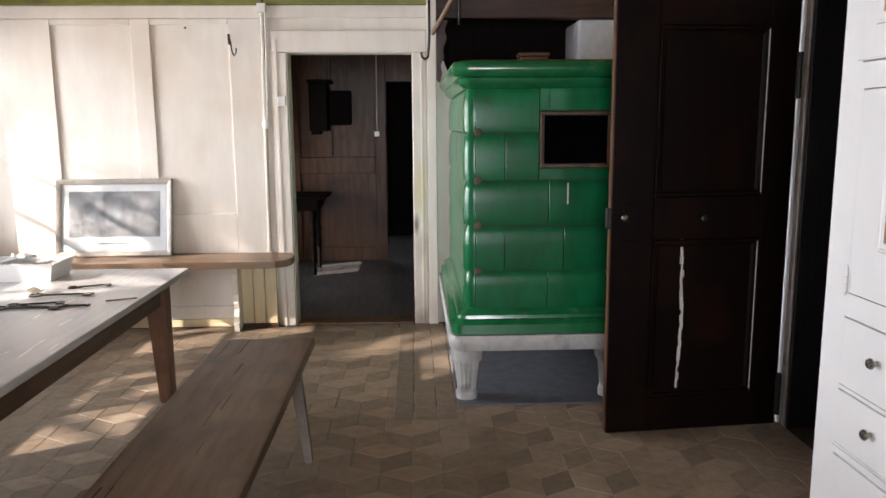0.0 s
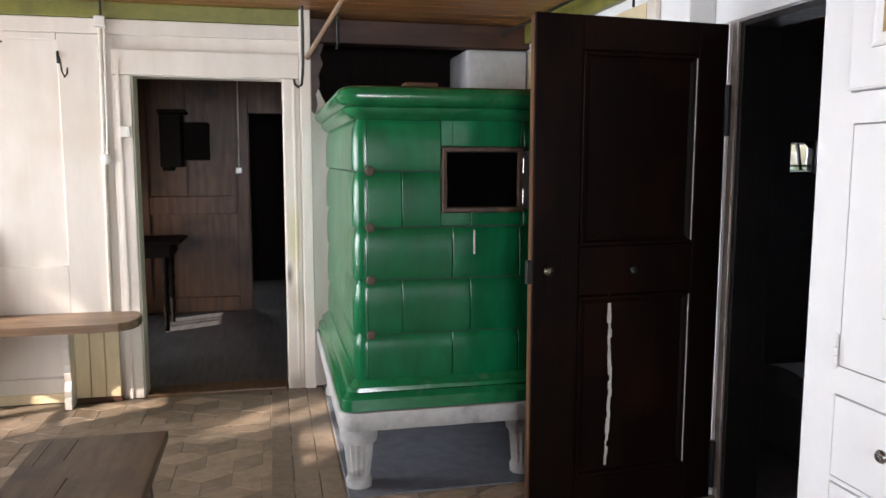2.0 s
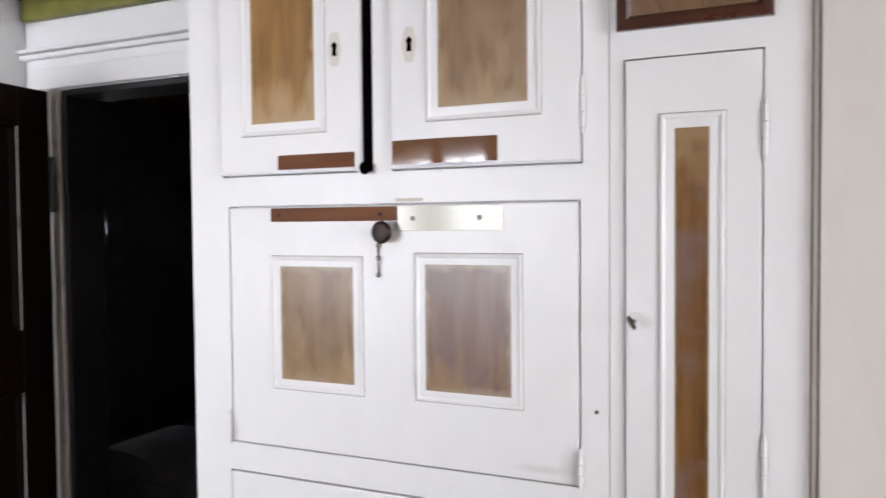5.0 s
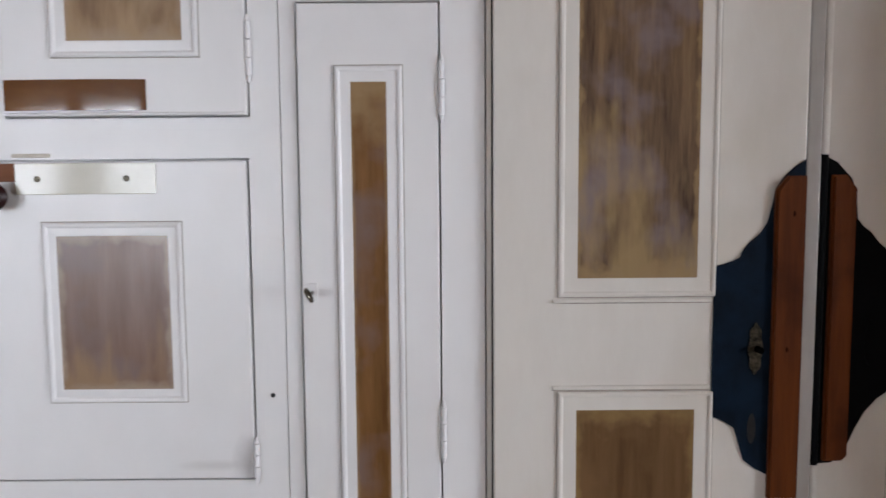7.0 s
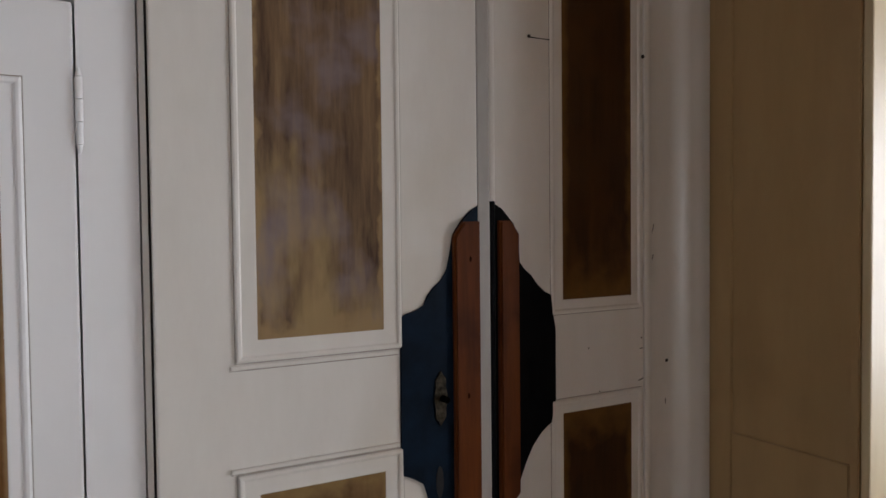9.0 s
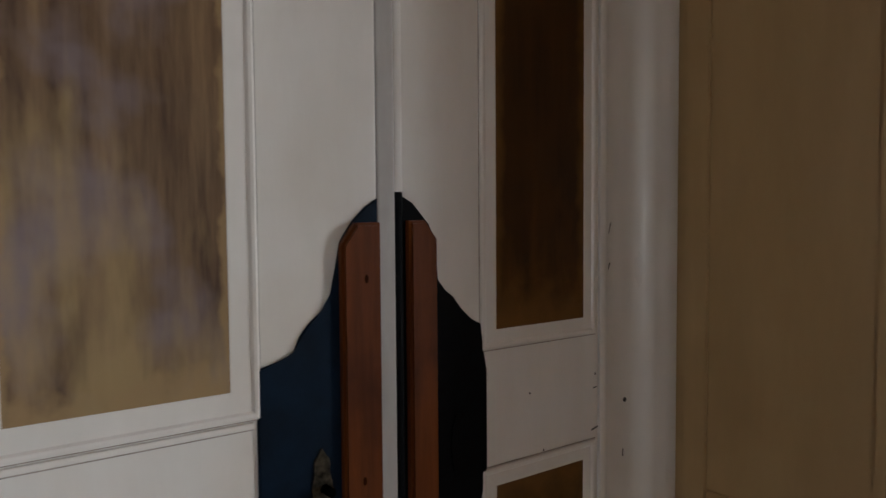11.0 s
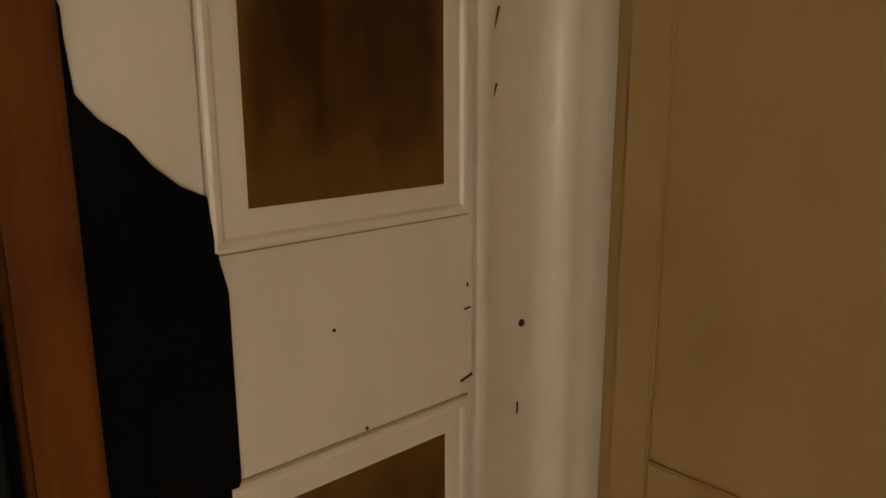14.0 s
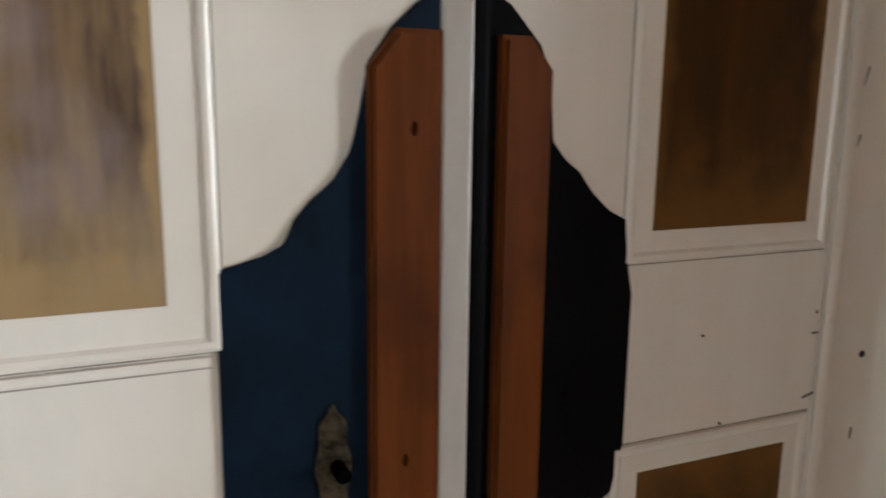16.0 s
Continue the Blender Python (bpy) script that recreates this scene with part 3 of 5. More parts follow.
def window(at, a, b, number):
    win = tagged(thing("window_%d" % number, at((a + b) / 2, SILL, -0.15), "white painted casement window with small panes", "window"), kind="structure")
    part("window_frame", moulding(at, a, b, SILL, HEAD, [(0, -0.20), (0, -0.10), (0.06, -0.10), (0.06, -0.20), (0, -0.20)]), M_WHITE, win)
    m = (a + b) / 2
    bars = prism(at, [(m - 0.03, SILL + 0.06), (m + 0.03, SILL + 0.06), (m + 0.03, HEAD - 0.06), (m - 0.03, HEAD - 0.06)], -0.19, -0.11)
    for z in (SILL + 0.40, SILL + 0.73):
        prism(at, [(a + 0.06, z - 0.012), (b - 0.06, z - 0.012), (b - 0.06, z + 0.012), (a + 0.06, z + 0.012)], -0.17, -0.13, bars)
    part("glazing_bar", bars, M_WHITE, win)
    for u0, u1 in ((a + 0.06, m - 0.03), (m + 0.03, b - 0.06)):
        g = part("pane", prism(at, [(u0, SILL + 0.06), (u1, SILL + 0.06), (u1, HEAD - 0.06), (u0, HEAD - 0.06)], -0.152, -0.148), M_GLASS, win)
        g.visible_shadow = False
    part("window_sill", prism(at, [(a - 0.04, SILL - 0.03), (b + 0.04, SILL - 0.03), (b + 0.04, SILL - 0.002), (a - 0.04, SILL - 0.002)], -0.09, 0.05, bev=0.005), M_WHITE, win)


for i, (a, b) in enumerate(WEST_WINDOWS):
    window(west, a, b, i + 1)
for i, (a, b) in enumerate(ADDED_NEAR_WINDOWS):
    window(near, a, b, i + 6)

# back room behind the doorway
setting("wall_room_back", slab_with_holes(on_y(5.75), -3.4, 0.28, -0.1, CEIL + 0.05, [(-1.62, -0.85, -0.05, 1.86)], 0.0, -0.1), M_ROOM2, "dark brown panelled wall of the back room", "wall")
bm = bmesh.new()
for a, b in ((-3.4, -2.52), (-1.74, -1.625)):
    box(a, b, 5.725, 5.749, 0.0, 2.2, 0.005, 1, bm)
box(-2.52, -1.74, 5.725, 5.749, 0.92, 1.09, 0.005, 1, bm)
box(-2.52, -1.74, 5.725, 5.749, 0.0, 0.14, 0.005, 1, bm)
box(-2.22, -2.18, 5.73, 5.749, 1.09, 2.2, 0.004, 1, bm)
setting("trim_room_panelling", bm, M_ROOM2, "dark brown stiles and rails of the back room panelling", "panelling")
# Low hole is unseen, sized to throw a narrow sun strip on the floor.
setting("wall_room_west", slab_with_holes(lambda u, v, h: Vector((-3.4 + h, u, v)), 3.26, 7.6, -0.1, CEIL + 0.05, [(4.3, 5.0, 0.60, 0.95)], 0.0, -0.2), M_ROOM2, "dark brown wall of the back room", "wall")
setting("wall_room_east", box(-1.16, -1.06, 3.92, 5.74, -0.1, CEIL + 0.05), M_ROOM2, "dark brown wall of the back room", "wall")
# Both far walls are coloured black to stand for an unlit room.
setting("wall_room_far", slab_with_holes(on_y(7.6), -3.4, 0.28, -0.1, CEIL + 0.05, [(-2.9, -2.0, 0.8, 1.8)], 0.0, -0.1), M_SHADED, "wall far behind, coloured black as unlit", "wall")
# Unseen wall, added to keep sky light out of the far room.
setting("wall_room_side", box(0.28, 0.38, 3.92, 7.7, -0.1, CEIL + 0.05), M_SHADED, "side wall far behind, coloured black as unlit", "wall")
# Two added fill lamps behind unseen wall holes brighten the back rooms.
window_light("far_room_fill_light", (-2.45, 7.76, 1.3), (-1.6, 6.2, 0.2), 0.9, 1.0, 6.0)
window_light("room_fill_light", (-3.64, 4.65, 0.78), (0, 4.75, 0.95), 0.7, 0.35, 12.0)

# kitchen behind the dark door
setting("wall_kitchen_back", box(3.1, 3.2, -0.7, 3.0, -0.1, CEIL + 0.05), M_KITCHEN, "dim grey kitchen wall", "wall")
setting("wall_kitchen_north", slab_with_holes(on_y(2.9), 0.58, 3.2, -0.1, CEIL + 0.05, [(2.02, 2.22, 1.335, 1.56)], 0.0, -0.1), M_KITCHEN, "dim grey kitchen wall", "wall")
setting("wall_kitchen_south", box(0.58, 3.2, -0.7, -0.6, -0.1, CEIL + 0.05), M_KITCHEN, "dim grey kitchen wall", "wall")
kw = tagged(thing("window_9", (2.12, 2.95, 1.36), "small bright barred window in the dim kitchen", "window"), kind="structure")
part("window_frame", moulding(on_y(2.94), 2.02, 2.22, 1.335, 1.56, [(0, -0.02), (0, 0.02), (0.012, 0.02), (0.025, -0.02), (0, -0.02)]), M_SHADED, kw)
part("glazing_bar", prism(on_y(2.93), [(2.125, 1.36), (2.14, 1.36), (2.105, 1.54), (2.085, 1.54)], 0.0, -0.02), M_SHADED, kw)
part("glazing_bar", box(2.04, 2.20, 2.93, 2.955, 1.385, 1.397), M_SHADED, kw)
part("torn_curtain", prism(on_y(2.925), [(2.14, 1.545), (2.215, 1.545), (2.215, 1.50), (2.17, 1.515)], 0.0, -0.004), M_SHADED, kw, "dark scrap of curtain")
part("pane", box(2.032, 2.208, 2.958, 2.962, 1.347, 1.548), M_GLASS, kw).visible_shadow = False
window_light("kitchen_window_light", (2.12, 3.12, 1.47), (1.9, 1.5, 0.6), 0.24, 0.24, 4.0)
setting("wall_kitchen_tiles", box(3.07, 3.098, 0.0, 2.88, 0.95, 1.42, 0.004, 1), M_PLASTER, "band of pale wall tiles in the dim kitchen", "wall tiles")

# parquet of lozenges: three tones of one rhomb
S = 0.15
DX, DY = S * math.sqrt(3) / 2, S / 2


def rhomb_mesh(kind):
    c = {0: [(0, 0), (DX, DY), (0, 2 * DY), (-DX, DY)], 1: [(0, 0), (-DX, DY), (-DX, DY - S), (0, -S)], 2: [(0, 0), (0, -S), (DX, DY - S), (DX, DY)]}[kind]
    cx, cy = sum(p[0] for p in c) / 4, sum(p[1] for p in c) / 4
    b = bmesh.new()
    k0, k1 = 0.988, 0.965
    lo = [b.verts.new((cx + (x - cx) * k0, cy + (y - cy) * k0, -0.006)) for x, y in c]
    mi = [b.verts.new((cx + (x - cx) * k0, cy + (y - cy) * k0, -0.0018)) for x, y in c]
    hi = [b.verts.new((cx + (x - cx) * k1, cy + (y - cy) * k1, 0.0)) for x, y in c]
    for p, q in ((lo, mi), (mi, hi)):
        for i in range(4):
            b.faces.new((p[i], p[(i + 1) % 4], q[(i + 1) % 4], q[i]))
    b.faces.new(hi)
    bmesh.ops.recalc_face_normals(b, faces=b.faces)
    me = bpy.data.meshes.new("lozenge")
    b.to_mesh(me)
    b.free()
    me.materials.append((M_FLOOR_A, M_FLOOR_B, M_FLOOR_C)[kind])
    return me


def floor_tone(name, k, **kw):
    return surf(name, (0.205 * k, 0.152 * k, 0.104 * k), (0.155 * k, 0.112 * k, 0.075 * k), (0.28 * k, 0.225 * k, 0.17 * k), scale=10, stretch=(2, 2, 2),
                rough=0.50, bump=0.15, big=1.1, **kw)


M_FLOOR_A, M_FLOOR_B, M_FLOOR_C = floor_tone("parquet_light", 1.30, rand=0.22), floor_tone("parquet_mid", 1.18, rand=0.22), floor_tone("parquet_dark", 1.02, rand=0.22)
M_REST = [floor_tone("parquet_rest_light", 1.30, island=0.22), floor_tone("parquet_rest_mid", 1.18, island=0.22), floor_tone("parquet_rest_dark", 1.02, island=0.22)]


def lay_floor():
    rng = random.Random(5)
    meshes = [rhomb_mesh(k) for k in range(3)]
    rest = [([], []) for _ in range(3)]
    rows = int((BACK + 3.2) / (1.5 * S)) + 2
    laid = 0
    for r in range(rows):
        for c in range(int(4.9 / (2 * DX)) + 2):
            x, y = WEST + c * 2 * DX + (DX if r % 2 else 0), -3.2 + r * 1.5 * S
            for k in range(3):
                me = meshes[k]
                pts = [(v.co.x + x, v.co.y + y) for v in me.vertices]
                if any(p[0] > EAST - 0.01 or p[0] < WEST or p[1] > BACK - 0.035 for p in pts):
                    continue
                mx, my = sum(p[0] for p in pts) / len(pts), sum(p[1] for p in pts) / len(pts)
                lo_x, hi_x, lo_y, hi_y = min(p[0] for p in pts), max(p[0] for p in pts), min(p[1] for p in pts), max(p[1] for p in pts)
                if any(a <= lo_x and hi_x <= b and c_ <= lo_y and hi_y <= d for a, b, c_, d in ((-1.45, -1.14, 1.27, 3.1), (-2.4, -1.45, 2.35, 2.57), (-1.13, 0.3, 1.44, 3.3))):
                    continue
                if -2.35 < mx < -0.7 and 0.55 < my < 2.75 and laid < 300:
                    ob = new("lozenge", me)
                    ob.parent = floor
                    ob.location = (x, y, rng.uniform(-0.0008, 0.0006))
                    laid += 1
                else:
                    vs, fs = rest[k]
                    n = len(vs)
                    dz = rng.uniform(-0.0008, 0.0006)
                    vs.extend((v.co.x + x, v.co.y + y, v.co.z + dz) for v in me.vertices)
                    fs.extend(tuple(n + i for i in q.vertices) for q in me.polygons)
    for k in range(3):
        me = bpy.data.meshes.new("parquet_rest")
        me.from_pydata(*[rest[k][0], [], rest[k][1]])
        me.materials.append(M_REST[k])
        ob = new("parquet_rest", me)
        ob.parent = floor
        ob["kind"] = "stuff"
    x = -1.45
    for w in (0.10, 0.115, 0.10):
        part("border_plank", box(x, x + w - 0.004, 1.27, BACK - 0.04, -0.006, 0.003, 0.002, 1), M_FLOOR_C, floor)
        x += w
    for y0, y1 in ((2.35, 2.46), (2.464, 2.57)):
        part("border_plank", box(-2.40, -1.455, y0, y1, -0.006, 0.003, 0.002, 1), M_FLOOR_B, floor)
    for x in (-1.68, -1.56, -1.44):
        part("nail_slot", box(x, x + 0.022, 2.447, 2.453, 0.0028, 0.0036), M_FLOORGAP, floor, "dark nail slot")
    part("border_plank", box(-4.34, -1.46, 2.84, BACK - 0.036, -0.0065, -0.0024), M_FLOOR_C, floor)
    part("border_plank", box(0.08, 0.394, 0.14, 1.40, -0.0065, -0.0024), M_FLOOR_C, floor)
    part("stove_slab", box(-1.13, 0.27, 1.44, 3.27, -0.006, 0.006, 0.004, 1), M_SLATE, floor, "grey stone slab under the stove")


# ---- tiled stove ----
SX0, SX1, SY0, SY1 = -1.085, 0.12, 1.525, 3.10


def ring(off, z0, z1, bev, r=0.05, profile=None):
    """A rounded rectangular course round the stove."""
    outline = []
    x0, x1, y0, y1 = SX0 - off, SX1 + off, SY0 - off, SY1
    for cx, cy, a0 in ((x1 - r, y0 + r, -90), (x1 - 0.01, y1 - 0.01, 0), (x0 + 0.01, y1 - 0.01, 90), (x0 + r, y0 + r, 180)):
        rr = r if cy < 2 else 0.01
        for i in range(6):
            a = radians(a0 + 18 * i)
            outline.append((cx + rr * math.cos(a), cy + rr * math.sin(a)))
    b = bmesh.new()
    loops = []
    for d, z in profile or [(0, z0), (0, z1)]:
        loops.append([b.verts.new((x + (-d if x < -0.5 else d), y + (-d if y < 2 else 0), z)) for x, y in outline])
    for p, q in zip(loops, loops[1:]):
        for i in range(len(p)):
            b.faces.new((p[i], p[(i + 1) % len(p)], q[(i + 1) % len(q)], q[i]))
    b.faces.new(loops[0]), b.faces.new(loops[-1])
    return b


def tile_swell(t):
    """How far a tile stands out at the height t: full low down, leaning back towards its top edge."""
    s = 0.006 - 0.016 * ((t - 0.25) / 0.75) ** 3.5 if t > 0.25 else 0.006 - 0.003 * ((0.25 - t) / 0.25) ** 3
    return s - (0.003 if t > 0.99 else 0.0)


def bow_tile(along_x, a, b, z0, z1, face, flat=False):
    """A glazed tile whose face swells out between its two bed joints."""
    n = 12
    v = bmesh.new()
    rows_ = []
    for i in range(n + 1):
        t = i / n
        s = tile_swell(t)
        z = z0 + (z1 - z0) * t
        if along_x:
            rows_.append([v.verts.new(p) for p in ((a, face + 0.03, z), (a, face - s + 0.003, z), (a + 0.003, face - s, z), (b - 0.003, face - s, z), (b, face - s + 0.003, z), (b, face + 0.03, z))])
        else:
            rows_.append([v.verts.new(p) for p in ((face + 0.03, a, z), (face - s + 0.003, a, z), (face - s, a + 0.003, z), (face - s, b - 0.003, z), (face - s + 0.003, b, z), (face + 0.03, b, z))])
    for p, q in zip(rows_, rows_[1:]):
        for i in range(5):
            v.faces.new((p[i], p[i + 1], q[i + 1], q[i]))
    v.faces.new(rows_[0]), v.faces.new(rows_[-1])
    return v


def tiled_stove():
    st = thing("tiled_stove", (-0.5, 2.3, 0.006), "green glazed tiled stove on grey painted stone feet", "stove")
    part("core", ring(-0.012, 0.46, 1.62, 0), M_GROUT, st, smooth=True)
    zs = [0.475, 0.682, 0.917, 1.141, 1.377, 1.592]
    for r in range(5):
        z0, z1 = zs[r] + 0.0026, zs[r + 1] - 0.0026
        # front tiles: the corner tile turns the corner
        xs = [SX0 + 0.05, SX0 + (0.20 if r % 2 else 0.42)]
        while xs[-1] < SX1 - 0.25:
            xs.append(min(xs[-1] + 0.30, SX1))
        xs[-1] = SX1
        for a, b in zip(xs, xs[1:]):
            cuts = [(a, b, z0, z1)]
            if r in (3, 4) and a < -0.352 and b > -0.715:
                cuts = [(a, min(b, -0.716), z0, z1), (max(a, -0.351), b, z0, z1)]
                part("tile", box(max(a, -0.7155), min(b, -0.3515), SY0 - 0.003, SY0 + 0.03, *((z0, 1.199) if r == 3 else (1.481, z1)), 0.003, 2), M_TILE, st)
            for p, q, lo_, hi_ in cuts:
                if q - p > 0.01:
                    part("tile", bow_tile(True, p + 0.0012, q - 0.0012, lo_, hi_, SY0), M_TILE, st, smooth=True)
        ys = [SY0 + 0.05, SY0 + (0.22 if r % 2 else 0.42), SY0 + 0.75, SY0 + 1.1, SY1]
        for a, b in zip(ys, ys[1:]):
            part("tile", bow_tile(False, a + 0.0012, b - 0.0012, z0, z1, SX0), M_TILE, st, smooth=True)
        # rounded corner tile
        c = bmesh.new()
        loops = []
        for i in range(13):
            t = i / 12
            R = 0.05 + tile_swell(t)
            loops.append([c.verts.new((SX0 + 0.05 + (-R * math.sin(radians(q))), SY0 + 0.05 - R * math.cos(radians(q)), z0 + (z1 - z0) * t)) for q in range(0, 91, 9)])
        for p, q in zip(loops, loops[1:]):
            for i in range(10):
                c.faces.new((p[i], p[i + 1], q[i + 1], q[i]))
        part("corner_tile", c, M_TILE, st, smooth=True)
        if r:
            part("rivet", lathe([(0.004, 0.006), (0.019, 0.004), (0.021, -0.001), (0.016, -0.006), (0.003, -0.007)], (-1.02, SY0 - 0.004, zs[r]), "y", 14), M_RUST, st, "dull brown clay plug", smooth=True)
    # pale chipped joint in the third course
    part("chipped_joint", box(-0.573, -0.566, SY0 - 0.0105, SY0 - 0.004, 1.02, 1.125, 0.001, 1), M_FILLER, st, "pale chipped tile joint")
    # base mouldings
    part("base_moulding", ring(0, 0, 0, 0, profile=[(0.0, 0.49), (0.012, 0.483), (0.03, 0.465), (0.042, 0.462), (0.045, 0.445), (0.036, 0.438), (0.05, 0.43), (0.066, 0.418), (0.07, 0.37), (0.0, 0.368)]), M_TILETRIM, st, "dusty green glazed base moulding", smooth=True)
    part("cornice", ring(0, 0, 0, 0, r=0.085, profile=[(0.0, 1.588), (0.006, 1.592), (0.012, 1.600), (0.022, 1.608), (0.030, 1.620), (0.034, 1.636), (0.030, 1.640), (0.046, 1.646), (0.060, 1.658), (0.068, 1.678), (0.064, 1.700), (0.050, 1.716), (0.026, 1.724), (-0.05, 1.722)]), M_TILETRIM, st, "green glazed rounded cornice", smooth=True)
    part("stone_plinth", ring(0, 0, 0, 0, r=0.07, profile=[(0.05, 0.366), (0.078, 0.364), (0.082, 0.35), (0.082, 0.30), (0.074, 0.285), (0.03, 0.283)]), M_STONE, st, "grey painted stone plinth", smooth=True)
    for fx, fy in ((-1.075, 1.56), (-0.33, 1.56), (-1.07, 2.9), (0.1, 2.9)):
        prof = [(0.055, 0.0), (0.058, 0.03), (0.05, 0.05), (0.05, 0.06), (0.066, 0.20), (0.078, 0.205), (0.082, 0.225), (0.085, 0.285)]
        leg = lathe([(r * (0.9 if fx > -0.5 else 1), z) for r, z in prof], (fx, fy, 0.006), "z", 28)
        for v in leg.verts:      # flutes
            d = Vector((v.co.x - fx, v.co.y - fy, 0))
            if 0.055 < v.co.z < 0.208:
                k = 0.93 + 0.07 * math.cos(14 * math.atan2(d.y, d.x))
                v.co.x, v.co.y = fx + d.x * k, fy + d.y * k
        part("foot", leg, M_STONE, st, "fluted grey stone foot", smooth=True)
    # baking niche with its iron frame and open door
    # Closed box: its black front replaces the shade of an open hollow.
    part("niche_shade", box(-0.70, -0.37, SY0 + 0.004, SY0 + 0.3, 1.215, 1.465), M_BLACK, st, "flat black face for the darkness inside the baking niche")
    fr = part("niche_frame", moulding(on_y(SY0), -0.715, -0.352, 1.20, 1.48, [(0, -0.01), (0, 0.018), (0.006, 0.022), (0.020, 0.020), (0.024, 0.0), (0.024, -0.2)]), M_NICHE, st, "dark gilt iron niche frame")
    dr = part("niche_door", box(-0.356, -0.344, SY0 - 0.30, SY0 - 0.02, 1.215, 1.465, 0.003, 1), M_IRON, st, "open black iron niche door")
    for z in (1.27, 1.40):
        part("hinge", lathe([(0.009, -0.03), (0.009, 0.03)], (-0.352, SY0 - 0.022, z), "z", 12), M_NICKEL, dr, "pale iron hinge", smooth=True)


tiled_stove()
crate = thing("wooden_box", (-0.53, 2.97, 1.7225), "small dark wooden box standing on the stove", "box")
part("box_body", box(-0.62, -0.44, 2.90, 3.04, 1.7225, 1.86, 0.006, 2), M_ROOM2, crate)
part("lid", box(-0.63, -0.43, 2.89, 3.05, 1.861, 1.885, 0.005, 2), M_ROOM2, crate, "thin overhanging lid")

# ---- dark door leaf ----
HINGE, FREE = Vector((0.350, 1.126, 0)), Vector((-0.475, 1.05, 0))
_d = (FREE - HINGE)
LEAF_W = _d.length
LEAF_M = Matrix.Translation(HINGE) @ Matrix.Rotation(math.atan2(_d.y, _d.x), 4, "Z")   # x along the leaf from the hinge; +y is the seen side


def leafbox(*a, **k):
    b = box(*a, **k)
    bmesh.ops.transform(b, matrix=LEAF_M, verts=b.verts)
    return b


def leafmould(u0, u1, v0, v1, prof):
    b = moulding(lambda u, v, h: LEAF_M @ Vector((u, 0.02 + h, v)), u0, u1, v0, v1, prof)
    return b


def dark_door():
    d = tagged(thing("door_1", HINGE, "dark stained wooden panel door standing open with a cracked panel", "door"), kind="structure")
    # stiles and rails
    for u0, u1, z0, z1 in ((0.0, 0.131, 0.012, 1.955), (0.638, LEAF_W, 0.012, 1.955), (0.132, 0.637, 1.83, 1.955), (0.132, 0.637, 0.905, 1.095), (0.132, 0.637, 0.012, 0.175)):
        part("stile" if z1 - z0 > 1 else "rail", leafbox(u0, u1, -0.02, 0.02, z0, z1, 0.003, 1), M_DOOR, d)
    prof = [(0, -0.002), (0.004, 0.005), (0.016, 0.004), (0.022, -0.006), (0.034, -0.010)]
    for z0, z1 in ((1.096, 1.829), (0.176, 0.904)):
        pn = part("panel", leafbox(0.133, 0.636, -0.008, 0.006, z0, z1), M_DOOR, d)
        part("panel_moulding", leafmould(0.133, 0.636, z0, z1, prof), M_DOOR, pn)
        # Rubbed edge coloured extra pale to include the light it catches.
        part("worn_edge", leafbox(0.140, 0.147, 0.016, 0.0255, z0 + 0.012, z1 - 0.012, 0.002, 1), M_DOOREDGE, pn, "pale rubbed edge of the moulding with its highlight painted in")
    c = bmesh.new()
    rng = random.Random(3)
    z = 0.19
    while z < 0.89:
        w = rng.uniform(0.0035, 0.0095)
        x = 0.488 + 0.006 * math.sin(z * 9) + rng.uniform(-0.003, 0.003)
        merge(c, leafbox(x - w, x + w, 0.004, 0.0095, z, z + 0.035, 0.002, 1))
        z += 0.03
    part("filled_crack", c, M_FILLER, d, "jagged white filler in a long crack")
    part("worn_edge", leafbox(LEAF_W - 0.001, LEAF_W + 0.004, -0.019, 0.012, 0.02, 1.95, 0.002, 1), M_ROOM2, d)
    lk = part("lock_plate", leafbox(LEAF_W - 0.12, LEAF_W - 0.05, 0.0185, 0.0225, 0.90, 1.07, 0.003, 1), M_DOOR, d, "black iron lock plate")
    k = lathe([(0.003, 0.052), (0.014, 0.049), (0.019, 0.040), (0.016, 0.032), (0.008, 0.028), (0.008, 0.018)], (LEAF_W - 0.055, 0, 1.01), "y", 16)
    bmesh.ops.transform(k, matrix=LEAF_M, verts=k.verts)
    part("handle", k, M_BRASS, d, "small worn metal door knob", smooth=True)
    k = lathe([(0.003, 0.05), (0.014, 0.046), (0.016, 0.036), (0.008, 0.026), (0.007, 0.018)], (0.411, 0, 1.0), "y", 14)
    bmesh.ops.transform(k, matrix=LEAF_M, verts=k.verts)
    part("knob", k, M_IRON, d, "small dark knob", smooth=True)
    part("latch", leafbox(LEAF_W, LEAF_W + 0.02, -0.01, 0.012, 0.96, 1.05, 0.003, 1), M_IRON, d)
    for z in (0.16, 1.62):
        part("hinge", lathe([(0.013, -0.10), (0.013, 0.10)], (HINGE.x + 0.004, HINGE.y - 0.026, z), "z", 12), M_IRON, d, "black iron hinge", smooth=True)


dark_door()

# ---- built-in cabinet with writing flap ----
FX = on_x(0.0)
PANEL_PROF = [(0, 0.0), (0.002, 0.007), (0.010, 0.008), (0.014, 0.003), (0.028, 0.002), (0.032, -0.006)]


def leaf(name, parent, y0, y1, z0, z1, material, label="", front=0.004, thick=0.022):
    """A flat door, flap or drawer front, a little proud of the face frame (y0 > y1)."""
    return part(name, box(-front, thick, y1, y0, z0, z1, 0.0035, 2), material, parent, label)


